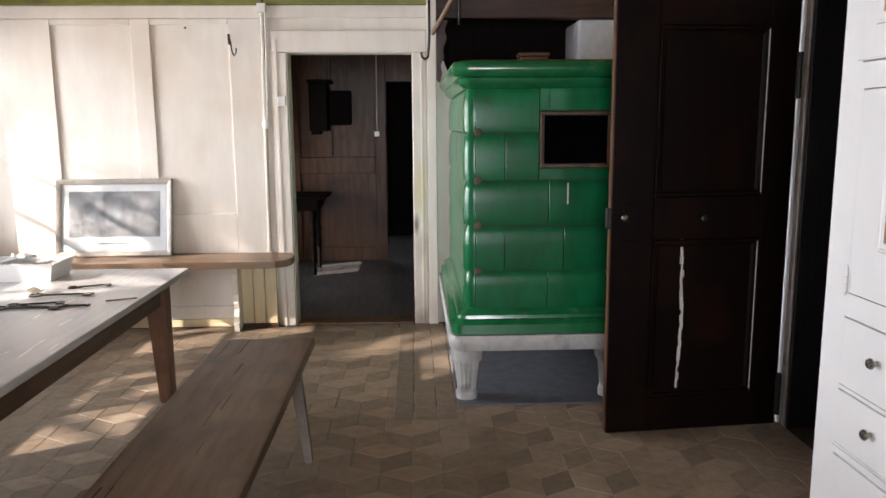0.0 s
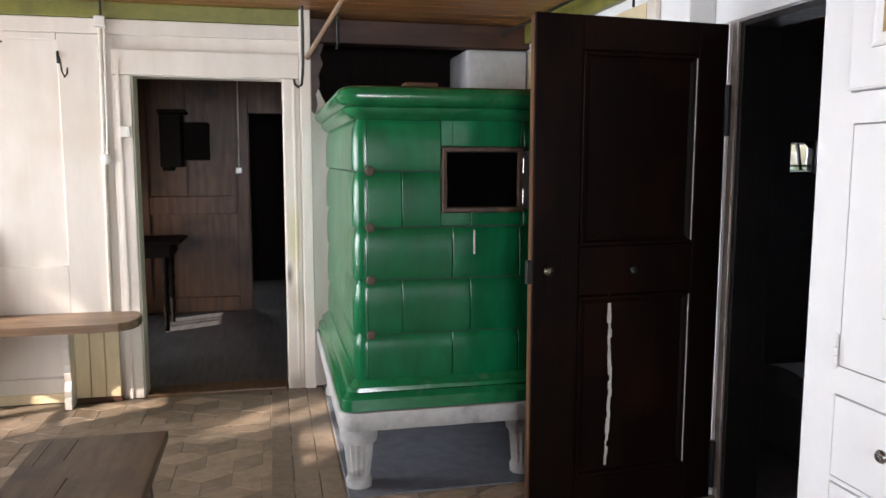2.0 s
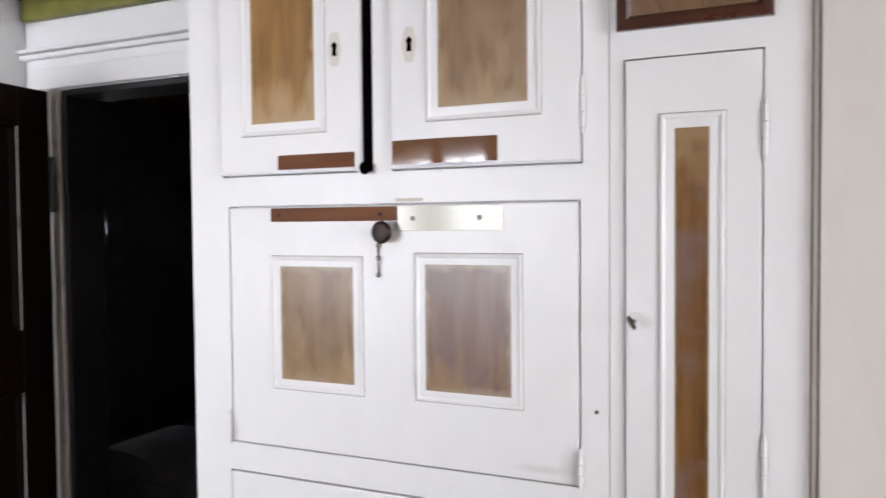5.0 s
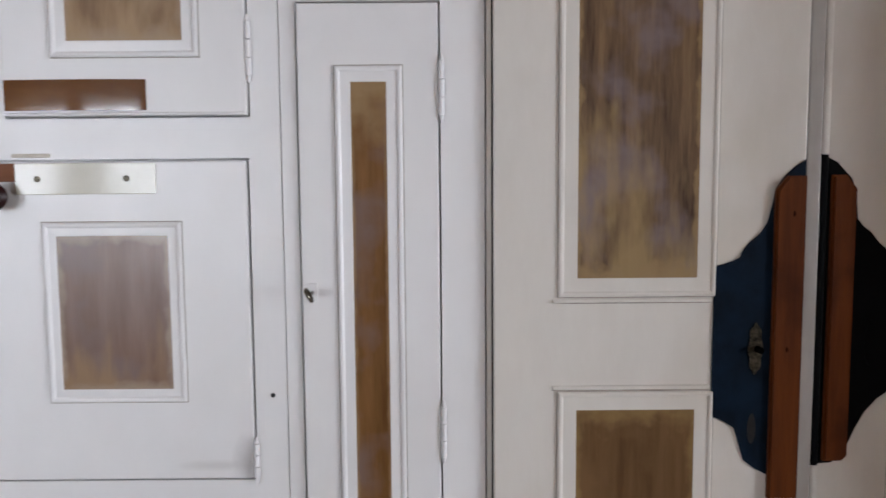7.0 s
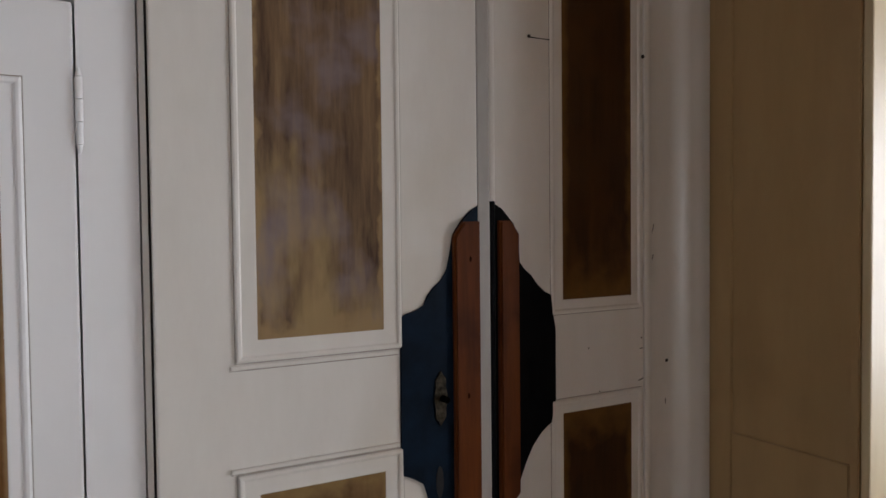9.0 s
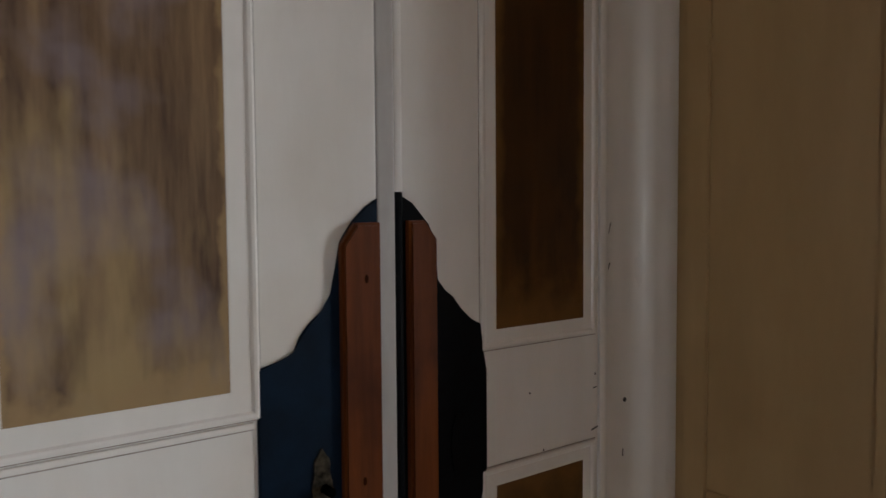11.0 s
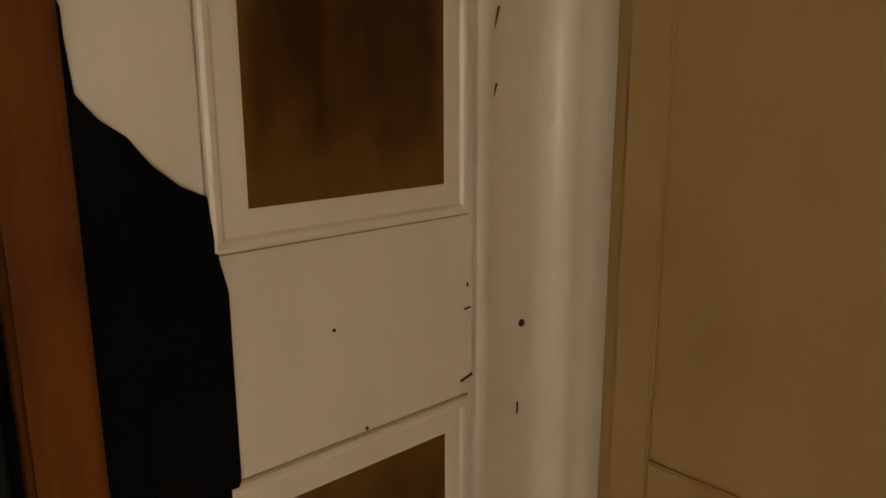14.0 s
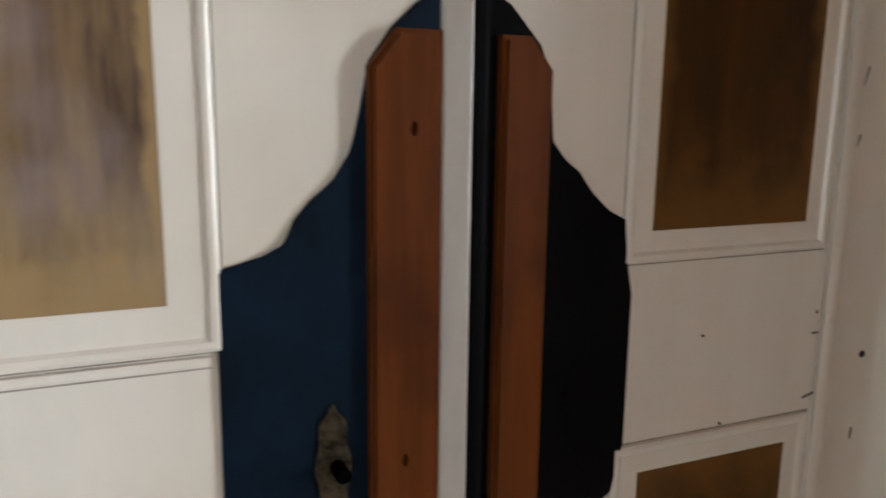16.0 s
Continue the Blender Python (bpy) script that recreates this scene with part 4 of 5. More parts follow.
def grained(parent, y0, y1, z0, z1, material, front=0.004, out=0.030, mould=M_WHITE, label="brown wood-grained panel field"):
    """A wood-grained field in a painted moulding, on a door front (y0 > y1)."""
    f = part("panel", box(-front - 0.0022, -front + 0.001, y1, y0, z0, z1), material, parent, label)
    part("panel_moulding", moulding(on_x(-front), y1 - out, y0 + out, z0 - out, z1 + out,
         [(0, -0.001), (0.001, 0.0035), (0.004, 0.005), (0.008, 0.0045), (0.011, 0.0018), (out - 0.003, 0.0028), (out, 0.0026), (out + 0.001, -0.001)]), mould, parent)
    part("seam", moulding(on_x(-front), y1 - out - 0.0014, y0 + out + 0.0014, z0 - out - 0.0014, z1 + out + 0.0014, [(0, -0.001), (0.0002, 0.0007), (0.0016, 0.0007), (0.0018, -0.001)]), M_SEAM, parent)
    return f


def knob(name, parent, y, z, r=0.016, material=M_NICKEL, front=0.004, label="", depth=0.030):
    return part(name, lathe([(0.45 * r, -front), (0.42 * r, -front - 0.35 * depth), (0.9 * r, -front - 0.55 * depth), (r, -front - 0.75 * depth), (0.75 * r, -front - 0.95 * depth), (0.2 * r, -front - depth)],
                (0, y, z), "x", 18), material, parent, label, smooth=True)


def escutcheon(parent, y, z, w=0.019, h=0.042, front=0.004):
    pts = [(y + w * math.cos(a) * (1 + 0.10 * math.cos(6 * a)), z + h * math.sin(a) * (1 + 0.06 * math.cos(6 * a))) for a in [2 * math.pi * i / 36 for i in range(36)]]
    e = part("escutcheon", prism(on_x(-front), pts, 0.0, 0.002, bev=0.0006), M_WARD, parent, "oval white keyhole plate")
    part("keyhole", prism(on_x(-front), [(y - 0.0065, z - 0.016), (y + 0.0065, z - 0.016), (y + 0.006, z + 0.002), (y + 0.0085, z + 0.010), (y, z + 0.019), (y - 0.0085, z + 0.010), (y - 0.006, z + 0.002)], 0.0015, 0.0026), M_BLACK, e, "black keyhole")


def butt_hinge(parent, y, z, h=0.10, front=0.004, material=M_WHITE):
    b = bmesh.new()
    for i in range(3):
        lathe([(0.0055, -h / 2 + i * h / 3 + 0.001), (0.0055, -h / 2 + (i + 1) * h / 3 - 0.001)], (-front - 0.003, y, z), "z", 10, b)
    for s in (-1, 1):
        lathe([(0.002, s * (h / 2 + 0.012)), (0.004, s * (h / 2 + 0.004)), (0.0045, s * h / 2)], (-front - 0.003, y, z), "z", 10, b)
    part("hinge", b, material, parent, "white overpainted hinge", smooth=True)


def cabinet():
    c = thing("built_in_cabinet", (0.2, -0.42, 0.0), "white painted built-in cabinet with writing flap and drawers", "cabinet")
    holes = [(-0.385, 0.025, 1.590, 2.20), (-0.930, -0.475, 1.590, 2.20), (-0.925, 0.008, 0.895, 1.515),
             (-0.925, 0.015, 0.600, 0.822), (-0.925, 0.015, 0.405, 0.588), (-0.925, 0.015, 0.15, 0.372)]
    part("face_frame", slab_with_holes(FX, -0.985, 0.132, 0.0, CEIL - 0.002, holes, 0.0, -0.03), M_WHITE, c)
    part("carcass", box(0.031, 0.396, -0.984, 0.131, 0.0, CEIL - 0.003), M_WHITE, c)
    part("plinth", box(-0.016, -0.0005, -0.985, 0.150, 0.0, 0.10, 0.006, 2), M_WHITE, c)
    part("drawer_rail", box(-0.008, -0.0005, -0.93, 0.02, 0.378, 0.400, 0.004, 2), M_WHITE, c)
    part("dark_gap", box(-0.003, 0.004, -0.424, -0.398, 1.592, 2.20, 0.002, 1), M_BLACK, c, "black edge strip between the upper doors")
    part("latch", lathe([(0.010, 0.0), (0.012, -0.010), (0.016, -0.016), (0.010, -0.026), (0.003, -0.028)], (-0.002, -0.411, 1.600), "x", 14), M_BLACK, c, "small black latch knob", smooth=True)
    # upper doors
    d = leaf("door", c, 0.021, -0.396, 1.594, 2.196, M_WHITE, front=0.012)
    grained(d, -0.080, -0.270, 1.722, 2.10, M_GRAIN_OCHRE, front=0.012)
    escutcheon(d, -0.328, 1.888, front=0.012)
    part("name_strip", box(-0.016, -0.0118, -0.380, -0.160, 1.604, 1.640, 0.001, 1), M_LABEL, d, "plain red-brown wood strip")
    part("ledge", box(-0.020, -0.0122, -0.38, 0.02, 1.594, 1.600, 0.002, 1), M_WHITE, d)
    e = leaf("door", c, -0.478, -0.926, 1.594, 2.196, M_WHITE, front=0.010)
    grained(e, -0.600, -0.812, 1.730, 2.10, M_GRAIN, front=0.010)
    escutcheon(e, -0.528, 1.880, front=0.010)
    bow = [(-0.742 + 0.026 * i, 0.003 + 0.006 * (1 - (i / 5 - 1) ** 2)) for i in range(11)]
    part("name_strip", prism(lambda u, v, h: Vector((-0.010 - v, u, h)), [(-0.742, 0.0)] + bow + [(-0.482, 0.0)], 1.604, 1.660), M_LABELGLOSS, e, "glossy brown varnished strip", smooth=True)
    part("ledge", box(-0.018, -0.0102, -0.925, -0.48, 1.594, 1.600, 0.002, 1), M_WHITE, e)
    butt_hinge(e, -0.931, 1.715)
    # writing flap
    f = leaf("flap", c, 0.003, -0.920, 0.899, 1.511, M_FLAP, "white drop flap of the writing desk")
    grained(f, -0.156, -0.368, 1.075, 1.362, M_GRAIN, out=0.026)
    grained(f, -0.560, -0.770, 1.078, 1.372, M_GRAIN_MAUVE, out=0.026)
    part("name_strip", box(-0.0085, -0.0038, -0.490, -0.130, 1.474, 1.508, 0.001, 1), M_LABEL, f, "plain red-brown wood strip")
    part("name_strip", box(-0.008, -0.0038, -0.752, -0.4905, 1.450, 1.508, 0.001, 1), M_IVORY, f, "pale ivory strip with two screws")
    for y in (-0.532, -0.698):
        part("screw", lathe([(0.006, -0.007), (0.006, -0.0095), (0.003, -0.0102)], (0, y, 1.479), "x", 12), M_BRASS, f, smooth=True)
    for y in (-0.155, -0.445):
        part("screw", lathe([(0.005, -0.008), (0.005, -0.0095), (0.003, -0.010)], (0, y, 1.490), "x", 12), M_KNOB, f, smooth=True)
    knob("knob", f, -0.462, 1.447, 0.027, M_KNOB, label="dark red turned wooden knob", depth=0.04)
    part("catch", box(-0.006, -0.0005, -0.555, -0.485, 1.519, 1.526, 0.001, 1), M_CABLE, c)
    k = part("key", rod([(-0.006, -0.440, 1.425), (-0.010, -0.440, 1.418), (-0.010, -0.440, 1.375), (-0.010, -0.440, 1.340)], 0.0022, 8), M_IRON, f, "small hanging key", smooth=True)
    for z in (1.415, 1.385, 1.345):
        part("link", lathe([(0.002, -0.0135), (0.006, -0.0115), (0.006, -0.0085), (0.002, -0.0065)], (0, -0.440, z), "x", 10), M_NICKEL, k, smooth=True)
    for y in (0.012, -0.925):
        butt_hinge(f, y, 0.935, 0.07)
    # drawers
    for z0, z1 in ((0.604, 0.818), (0.409, 0.584), (0.154, 0.368)):
        w = leaf("drawer", c, 0.011, -0.921, z0, z1, M_WHITE)
        for y in (-0.175, -0.745):
            knob("knob", w, y, z0 + 0.57 * (z1 - z0), 0.017, M_NICKEL, label="round nickel drawer knob")
    part("nail_hole", lathe([(0.0045, -0.0005), (0.004, -0.0016), (0.001, -0.0018)], (0, -0.958, 1.062), "x", 10), M_IRON, c)


cabinet()

# ---- narrow cupboard with a mirror over it ----


def narrow_cupboard():
    c = thing("narrow_cupboard", (0.2, -1.175, 0.0), "narrow white painted cupboard with one tall door", "cupboard")
    part("face_frame", slab_with_holes(FX, -1.366, -0.987, 0.0, CEIL - 0.002, [(-1.284, -1.016, 0.16, 1.800)], 0.001, -0.03), M_WHITE, c)
    part("carcass", box(0.031, 0.396, -1.365, -0.988, 0.0, CEIL - 0.003), M_WHITE, c)
    part("plinth", box(-0.016, -0.0015, -1.366, -0.987, 0.0, 0.10, 0.006, 2), M_WHITE, c)
    d = leaf("door", c, -1.020, -1.280, 0.164, 1.796, M_WHITE, front=0.008)
    grained(d, -1.118, -1.184, 0.32, 1.653, M_GRAIN_NARROW, front=0.008)
    for z in (1.64, 0.99, 0.40):
        butt_hinge(d, -1.286, z, 0.10, 0.006)
    k = part("lock_plate", box(-0.011, -0.0078, -1.049, -1.031, 1.240, 1.280, 0.001, 1), M_WHITE, d)
    ky = part("key", rod([(-0.010, -1.039, 1.262), (-0.034, -1.039, 1.262)], 0.0035, 8), M_BRASS, d, "small brass key in the lock", smooth=True)
    part("bow", rod([(-0.046 + 0.012 * math.cos(t), -1.039 + 0.006 * math.sin(t), 1.262 + 0.011 * math.sin(t)) for t in [2 * math.pi * i / 14 for i in range(15)]], 0.003, 8), M_BRASS, ky, smooth=True)


narrow_cupboard()
mir = thing("wall_mirror", (-0.01, -1.15, 1.85), "small mirror in a dark red-brown wooden frame", "mirror")
part("frame", moulding(on_x(-0.001), -1.300, -1.003, 1.857, 2.19, [(0, 0), (0, 0.014), (0.004, 0.018), (0.020, 0.016), (0.027, 0.010), (0.030, 0.004), (0.030, 0.0), (0, 0)]), M_FRAME, mir)
part("glass", box(-0.0055, -0.0012, -1.272, -1.031, 1.881, 2.162), M_MIRROR, mir, "clear mirror glass")

# ---- wardrobe ----
PLATE_L = [
    (-1.9605, 1.495), (-1.942, 1.484), (-1.922, 1.465), (-1.906, 1.442), (-1.899, 1.407), (-1.892, 1.377), (-1.88, 1.358),
    (-1.862, 1.344), (-1.85, 1.33), (-1.842, 1.312), (-1.828, 1.305), (-1.795, 1.297), (-1.794, 1.009), (-1.82, 1.0),
    (-1.839, 0.988), (-1.849, 0.956), (-1.859, 0.922), (-1.88, 0.906), (-1.915, 0.888), (-1.9605, 0.883)]
PLATE_R = [
    (-1.9955, 1.508), (-2.03, 1.49), (-2.058, 1.46), (-2.069, 1.433), (-2.07, 1.383), (-2.082, 1.368), (-2.1, 1.357),
    (-2.114, 1.338), (-2.13, 1.322), (-2.15, 1.314), (-2.153, 1.28), (-2.161, 1.245), (-2.161, 1.1), (-2.15, 1.052),
    (-2.122, 1.037), (-2.1, 1.01), (-2.082, 0.98), (-2.07, 0.948), (-2.058, 0.92), (-2.038, 0.908), (-1.9955, 0.905)]

M_KNOT = surf("dark_knot", (0.03, 0.008, 0.003), (0.02, 0.006, 0.002), scale=60, rough=0.9, spec=0.0)


# Wardrobe white greyed down; the shadow between the doors is in the colour.
M_BATTEN = surf("shaded_white_paint", (0.40, 0.375, 0.34), (0.33, 0.305, 0.275), (0.26, 0.23, 0.20), scale=20, stretch=(1, 1, 0.3), rough=0.4, bump=0.12, big=4)


def wardrobe():
    w = thing("wardrobe", (0.2, -1.98, 0.0), "warm white built-in wardrobe with two grained-panel doors", "wardrobe")
    part("face_frame", slab_with_holes(FX, -2.598, -1.369, 0.0, CEIL - 0.002, [(-1.905, -1.378, 0.12, 2.24), (-2.599, -1.988, 0.12, CEIL)], 0.0, -0.03), M_WARD, w)
    part("plinth", box(-0.014, -0.0005, -2.598, -1.369, -0.010, 0.10, 0.006, 2), M_WARD, w)
    part("inside", slab_with_holes(on_x(0.396), -2.597, -1.370, 0.0, CEIL - 0.003, [], 0.0, 0.012), M_WARDIN, w, "dark brown wardrobe back")
    for a, b in ((-2.597, -2.58), (-1.388, -1.370)):
        part("side", box(0.031, 0.383, a, b, 0.0, CEIL - 0.003), M_WARDIN, w)
    part("shelf", box(0.045, 0.382, -2.578, -1.390, 1.19, 1.215, 0.003, 1), M_WARDIN, w, "dark brown shelf")
    part("shelf", box(0.045, 0.382, -2.578, -1.390, 0.70, 0.725, 0.003, 1), M_WARDIN, w, "dark brown shelf")
    part("shelf", box(0.045, 0.382, -2.578, -1.390, 1.72, 1.745, 0.003, 1), M_WARDIN, w, "dark brown shelf")
    # two doors
    a = leaf("door", w, -1.381, -1.962, 0.124, 2.236, M_WARD, "warm white door with grained panels", front=0.016, thick=-0.001)
    for z0, z1, m in ((1.276, 2.12, M_GRAIN_GREY), (0.26, 1.023, M_GRAIN_LOW)):
        grained(a, -1.538, -1.763, z0, z1, m, front=0.016, out=0.036, mould=M_WARD)
    for z, y0, y1 in ((1.234, -1.492, -1.790), (1.067, -1.492, -1.790)):
        part("moulding_lip", box(-0.0215, -0.0158, y1, y0, z - 0.004, z + 0.004, 0.003, 2), M_WARD, a)
        part("seam", box(-0.0170, -0.0158, y1, y0, z - 0.0062, z - 0.0044), M_SEAM, a)
    b = leaf("door", w, -1.992, -2.408, 0.124, 2.236, M_WARD, "warm white door with dark grained panels", front=-0.006)
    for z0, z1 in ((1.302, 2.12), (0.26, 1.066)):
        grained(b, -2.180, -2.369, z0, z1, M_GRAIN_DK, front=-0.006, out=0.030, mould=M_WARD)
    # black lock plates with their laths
    # Left plate takes the version with the blue sheen painted in.
    pl = part("lock_plate", prism(on_x(-0.016), PLATE_L, -0.001, 0.004, bev=0.0015), M_PLATE, a, "black scroll-edged lock plate with blue sheen in its colour")
    part("lath", prism(on_x(-0.0195), [(-1.959, 0.850), (-1.903, 0.850), (-1.903, 1.438), (-1.924, 1.465), (-1.959, 1.465)], 0.0, 0.0115, bev=0.004), M_LATH, a, "red-brown varnished grip lath")
    for y, z in ((-1.936, 1.395), (-1.930, 1.14)):
        part("knot", prism(on_x(-0.031), [(y + 0.0025 * math.cos(t), z + 0.0055 * math.sin(t)) for t in [math.pi * i / 5 for i in range(10)]], -0.0005, 0.0004), M_KNOT, a, "dark knot in the lath")
    ky = [(-1.875 + 0.013 * math.cos(t) * (1 + 0.12 * math.cos(8 * t)), 1.140 + 0.048 * math.sin(t) * (1 + 0.06 * math.cos(8 * t))) for t in [2 * math.pi * i / 40 for i in range(40)]]
    es = part("escutcheon", prism(on_x(-0.020), ky, -0.0005, 0.0025, bev=0.0006), M_BRASS, pl, "oval brass keyhole plate")
    part("key", rod([(-0.021, -1.878, 1.140), (-0.040, -1.878, 1.140)], 0.006, 10), M_BLACK, pl, smooth=True)
    part("rubbed_mark", prism(on_x(-0.0201), [(-1.872 + 0.008 * math.cos(t), 0.985 + 0.03 * math.sin(t)) for t in [math.pi * i / 6 for i in range(12)]], -0.0002, 0.0006), M_IRON, pl)
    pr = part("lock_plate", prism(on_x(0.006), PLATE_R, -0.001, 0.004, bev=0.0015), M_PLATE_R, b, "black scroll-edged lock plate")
    part("lath", prism(on_x(0.002), [(-2.018, 0.915), (-2.018, 1.466), (-2.044, 1.466), (-2.064, 1.440), (-2.064, 0.925), (-2.054, 0.915)], -0.001, 0.012, bev=0.004), M_LATH, b, "red-brown varnished grip lath")
    ky = [(-2.105 + 0.012 * math.cos(t), 1.145 + 0.045 * math.sin(t)) for t in [2 * math.pi * i / 24 for i in range(24)]]
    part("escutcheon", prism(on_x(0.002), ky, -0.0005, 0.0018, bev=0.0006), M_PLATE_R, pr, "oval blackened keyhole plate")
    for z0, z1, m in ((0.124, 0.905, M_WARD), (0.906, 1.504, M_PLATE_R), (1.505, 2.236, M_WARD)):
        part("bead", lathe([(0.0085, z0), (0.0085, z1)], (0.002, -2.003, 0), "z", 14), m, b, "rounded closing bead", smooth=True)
    # Batten coloured grey for the shadow it lies in.
    part("closing_batten", box(-0.0165, 0.004, -1.9895, -1.9625, 0.124, 2.236, 0.003, 2), M_BATTEN, a, "closing batten of the door, greyed for shade")
    # Black strip painted in for the shade between the two doors.
    part("dark_gap", box(-0.001, 0.006, -1.9945, -1.9898, 0.124, 2.236), M_BLACK, w, "black strip for the shade in the gap between the doors")
    part("scratch", box(0.0048, 0.0066, -2.174, -2.100, 1.8295, 1.8315), M_IRON, b)
    part("nail", lathe([(0.0035, 0.006), (0.0033, 0.003), (0.001, 0.002)], (0, -2.099, 1.832), "x", 10), M_IRON, b)
    part("nail", lathe([(0.0045, 0.008), (0.004, 0.002), (0.001, 0.001)], (0, -2.404, 1.822), "x", 10), M_IRON, w)
    # bowed stile in the corner
    q = bmesh.new()
    prof = [(0.03, -2.4105), (0.004, -2.4105), (0.002, -2.416), (0.002, -2.424), (0.006, -2.429), (0.012, -2.44), (0.015, -2.46), (0.016, -2.48), (0.0155, -2.50), (0.013, -2.515), (0.004, -2.524), (-0.004, -2.532), (-0.008, -2.542), (-0.008, -2.560), (-0.012, -2.566), (-0.012, -2.5975), (0.03, -2.5975)]
    prism(lambda u, v, h: Vector((u, v, h)), prof, 0.101, CEIL - 0.004, q)
    part("corner_stile", q, M_WARD, w, "rounded warm white corner stile", smooth=True)
    # scratches, nail heads
    for x, y, z, r in ((0.0155, -2.488, 1.145, 0.0042), (0.006, -2.395, 1.62, 0.003), (0.006, -2.25, 1.195, 0.0016), (0.006, -2.28, 1.10, 0.0016), (0.0, -1.975, 1.26, 0.002)):
        part("nail", lathe([(r, 0.002), (0.95 * r, -0.001), (0.2 * r, -0.0016)], (x, y, z), "x", 10), M_IRON, w)
    for x, y, z, dy, dz, turn in ((0.0058, -2.399, 1.113, 0.016, 0.0022, -0.25), (0.0058, -2.400, 1.182, 0.008, 0.0018, -0.1), (0.0155, -2.484, 1.052, 0.0014, 0.013, 0.05), (0.0118, -2.440, 1.380, 0.0016, 0.016, 0.35), (0.0122, -2.442, 1.445, 0.0012, 0.022, 0.3), (0.0058, -2.400, 1.205, 0.002, 0.004, 0.0)):
        g = box(x - 0.0006, x + 0.003, -dy / 2, dy / 2, -dz / 2, dz / 2)
        bmesh.ops.rotate(g, verts=g.verts, matrix=Matrix.Rotation(turn, 3, "X"))
        bmesh.ops.translate(g, verts=g.verts, vec=(0, y, z))
        part("scratch", g, M_IRON, w)
    for z in (1.95, 0.5):
        butt_hinge(w, -1.378, z, 0.12, 0.012, M_WARD)
    w.location.z += 0.010


wardrobe()
# loose papers on the wardrobe shelf
rng = random.Random(8)
pb = bmesh.new()
for k in range(4):
    g = bmesh.new()
    bmesh.ops.create_grid(g, x_segments=8, y_segments=8, size=0.5)
    for v in g.verts:
        v.co = Vector((0.20 + v.co.x * 0.20, -1.68 + v.co.y * 0.30, 1.2265 + 0.004 * k + 0.006 * math.sin(9 * v.co.x + k) * math.cos(6 * v.co.y)+0.006))
    bmesh.ops.rotate(g, verts=g.verts, cent=(0.2, -1.68, 1.23), matrix=Matrix.Rotation(rng.uniform(-0.3, 0.3), 3, "Z"))
    merge(pb, g)
bmesh.ops.solidify(pb, geom=pb.faces[:], thickness=0.001)
tagged(part("papers", pb, M_PAPER), "loose crumpled white papers on the wardrobe shelf", "paper")

# ---- panelled partition beside the wardrobe ----
SY = -2.600
side = lambda u, v, h: Vector((u, SY + h, v))
# Partition wears the browned cream, so its shade is painted on.
setting("wall_partition", box(-0.372, 0.16, SY - 0.06, SY - 0.001, 0.0, CEIL, 0.003, 1), M_SIDE, "cream painted panelled partition, coloured browner for shade", "wall")
bm = bmesh.new()
for u0, u1, v0, v1 in ((-0.075, -0.028, 0.0, CEIL), (-0.371, -0.352, 0.0, CEIL), (-0.351, -0.076, 0.83, 0.995), (-0.351, -0.076, 0.0, 0.14), (-0.351, -0.076, 2.12, CEIL)):
    prism(side, [(u0, v0), (u1, v0), (u1, v1), (u0, v1)], 0.0, 0.006, bm, 0.002)
setting("trim_partition", bm, M_SIDE, "raised cream stiles and rails of the partition, coloured browner for shade", "panelling")
# Paler paint on the edge stands for window light falling on it.
setting("trim_partition_edge", box(-0.392, -0.3735, SY - 0.062, SY + 0.004, 0.0, CEIL, 0.004, 2), M_YELLOW, "yellowed cream edge board of the partition, lighter as if lit", "trim")

# ---- wall bench and what stands by the back wall ----


def wall_bench():
    b = thing("wall_bench", (-3.2, 2.9, 0.0), "long fixed wall bench with brown plank seat", "bench")
    pts = [(-4.34, BACK - 0.02), (-4.34, 2.70), (-2.36, 2.70), (-2.26, 2.71), (-2.20, 2.75), (-2.17, 2.82), (-2.168, 2.95), (-2.20, 3.05), (-2.215, 3.064), (-2.32, 3.064), (-2.32, BACK - 0.02)]
    seat = prism(lambda u, v, h: Vector((u, v, h)), pts, 0.490, 0.535, bev=0.006)
    part("seat", seat, M_WALLBENCH, b, "worn brown plank seat with rounded end")
    leg = [(2.93, 0.0), (2.925, 0.05), (2.94, 0.07), (2.93, 0.11), (2.955, 0.16), (2.935, 0.21), (2.95, 0.26), (2.93, 0.30), (2.925, 0.36), (2.94, 0.40), (2.92, 0.489), (BACK - 0.02, 0.489), (BACK - 0.02, 0.0)]
    part("leg", prism(lambda u, v, h: Vector((h, u, v)), leg, -2.60, -2.565), M_CREAM, b, "cream scroll-cut support board")
    for i in range(3):
        a = -2.565 + 0.001 + i * 0.083
        part("side_board", box(a, a + 0.079, 3.045, 3.065, 0.03, 0.488, 0.003, 1), M_YELLOW, b, "yellowed cream upright board")
    part("base_board", box(-2.564, -2.31, 3.04, 3.068, 0.0, 0.029, 0.003, 1), M_DARKBEAM, b)
    part("leg", prism(lambda u, v, h: Vector((h, u, v)), leg, -4.2, -4.165), M_CREAM, b, "cream scroll-cut support board")


wall_bench()


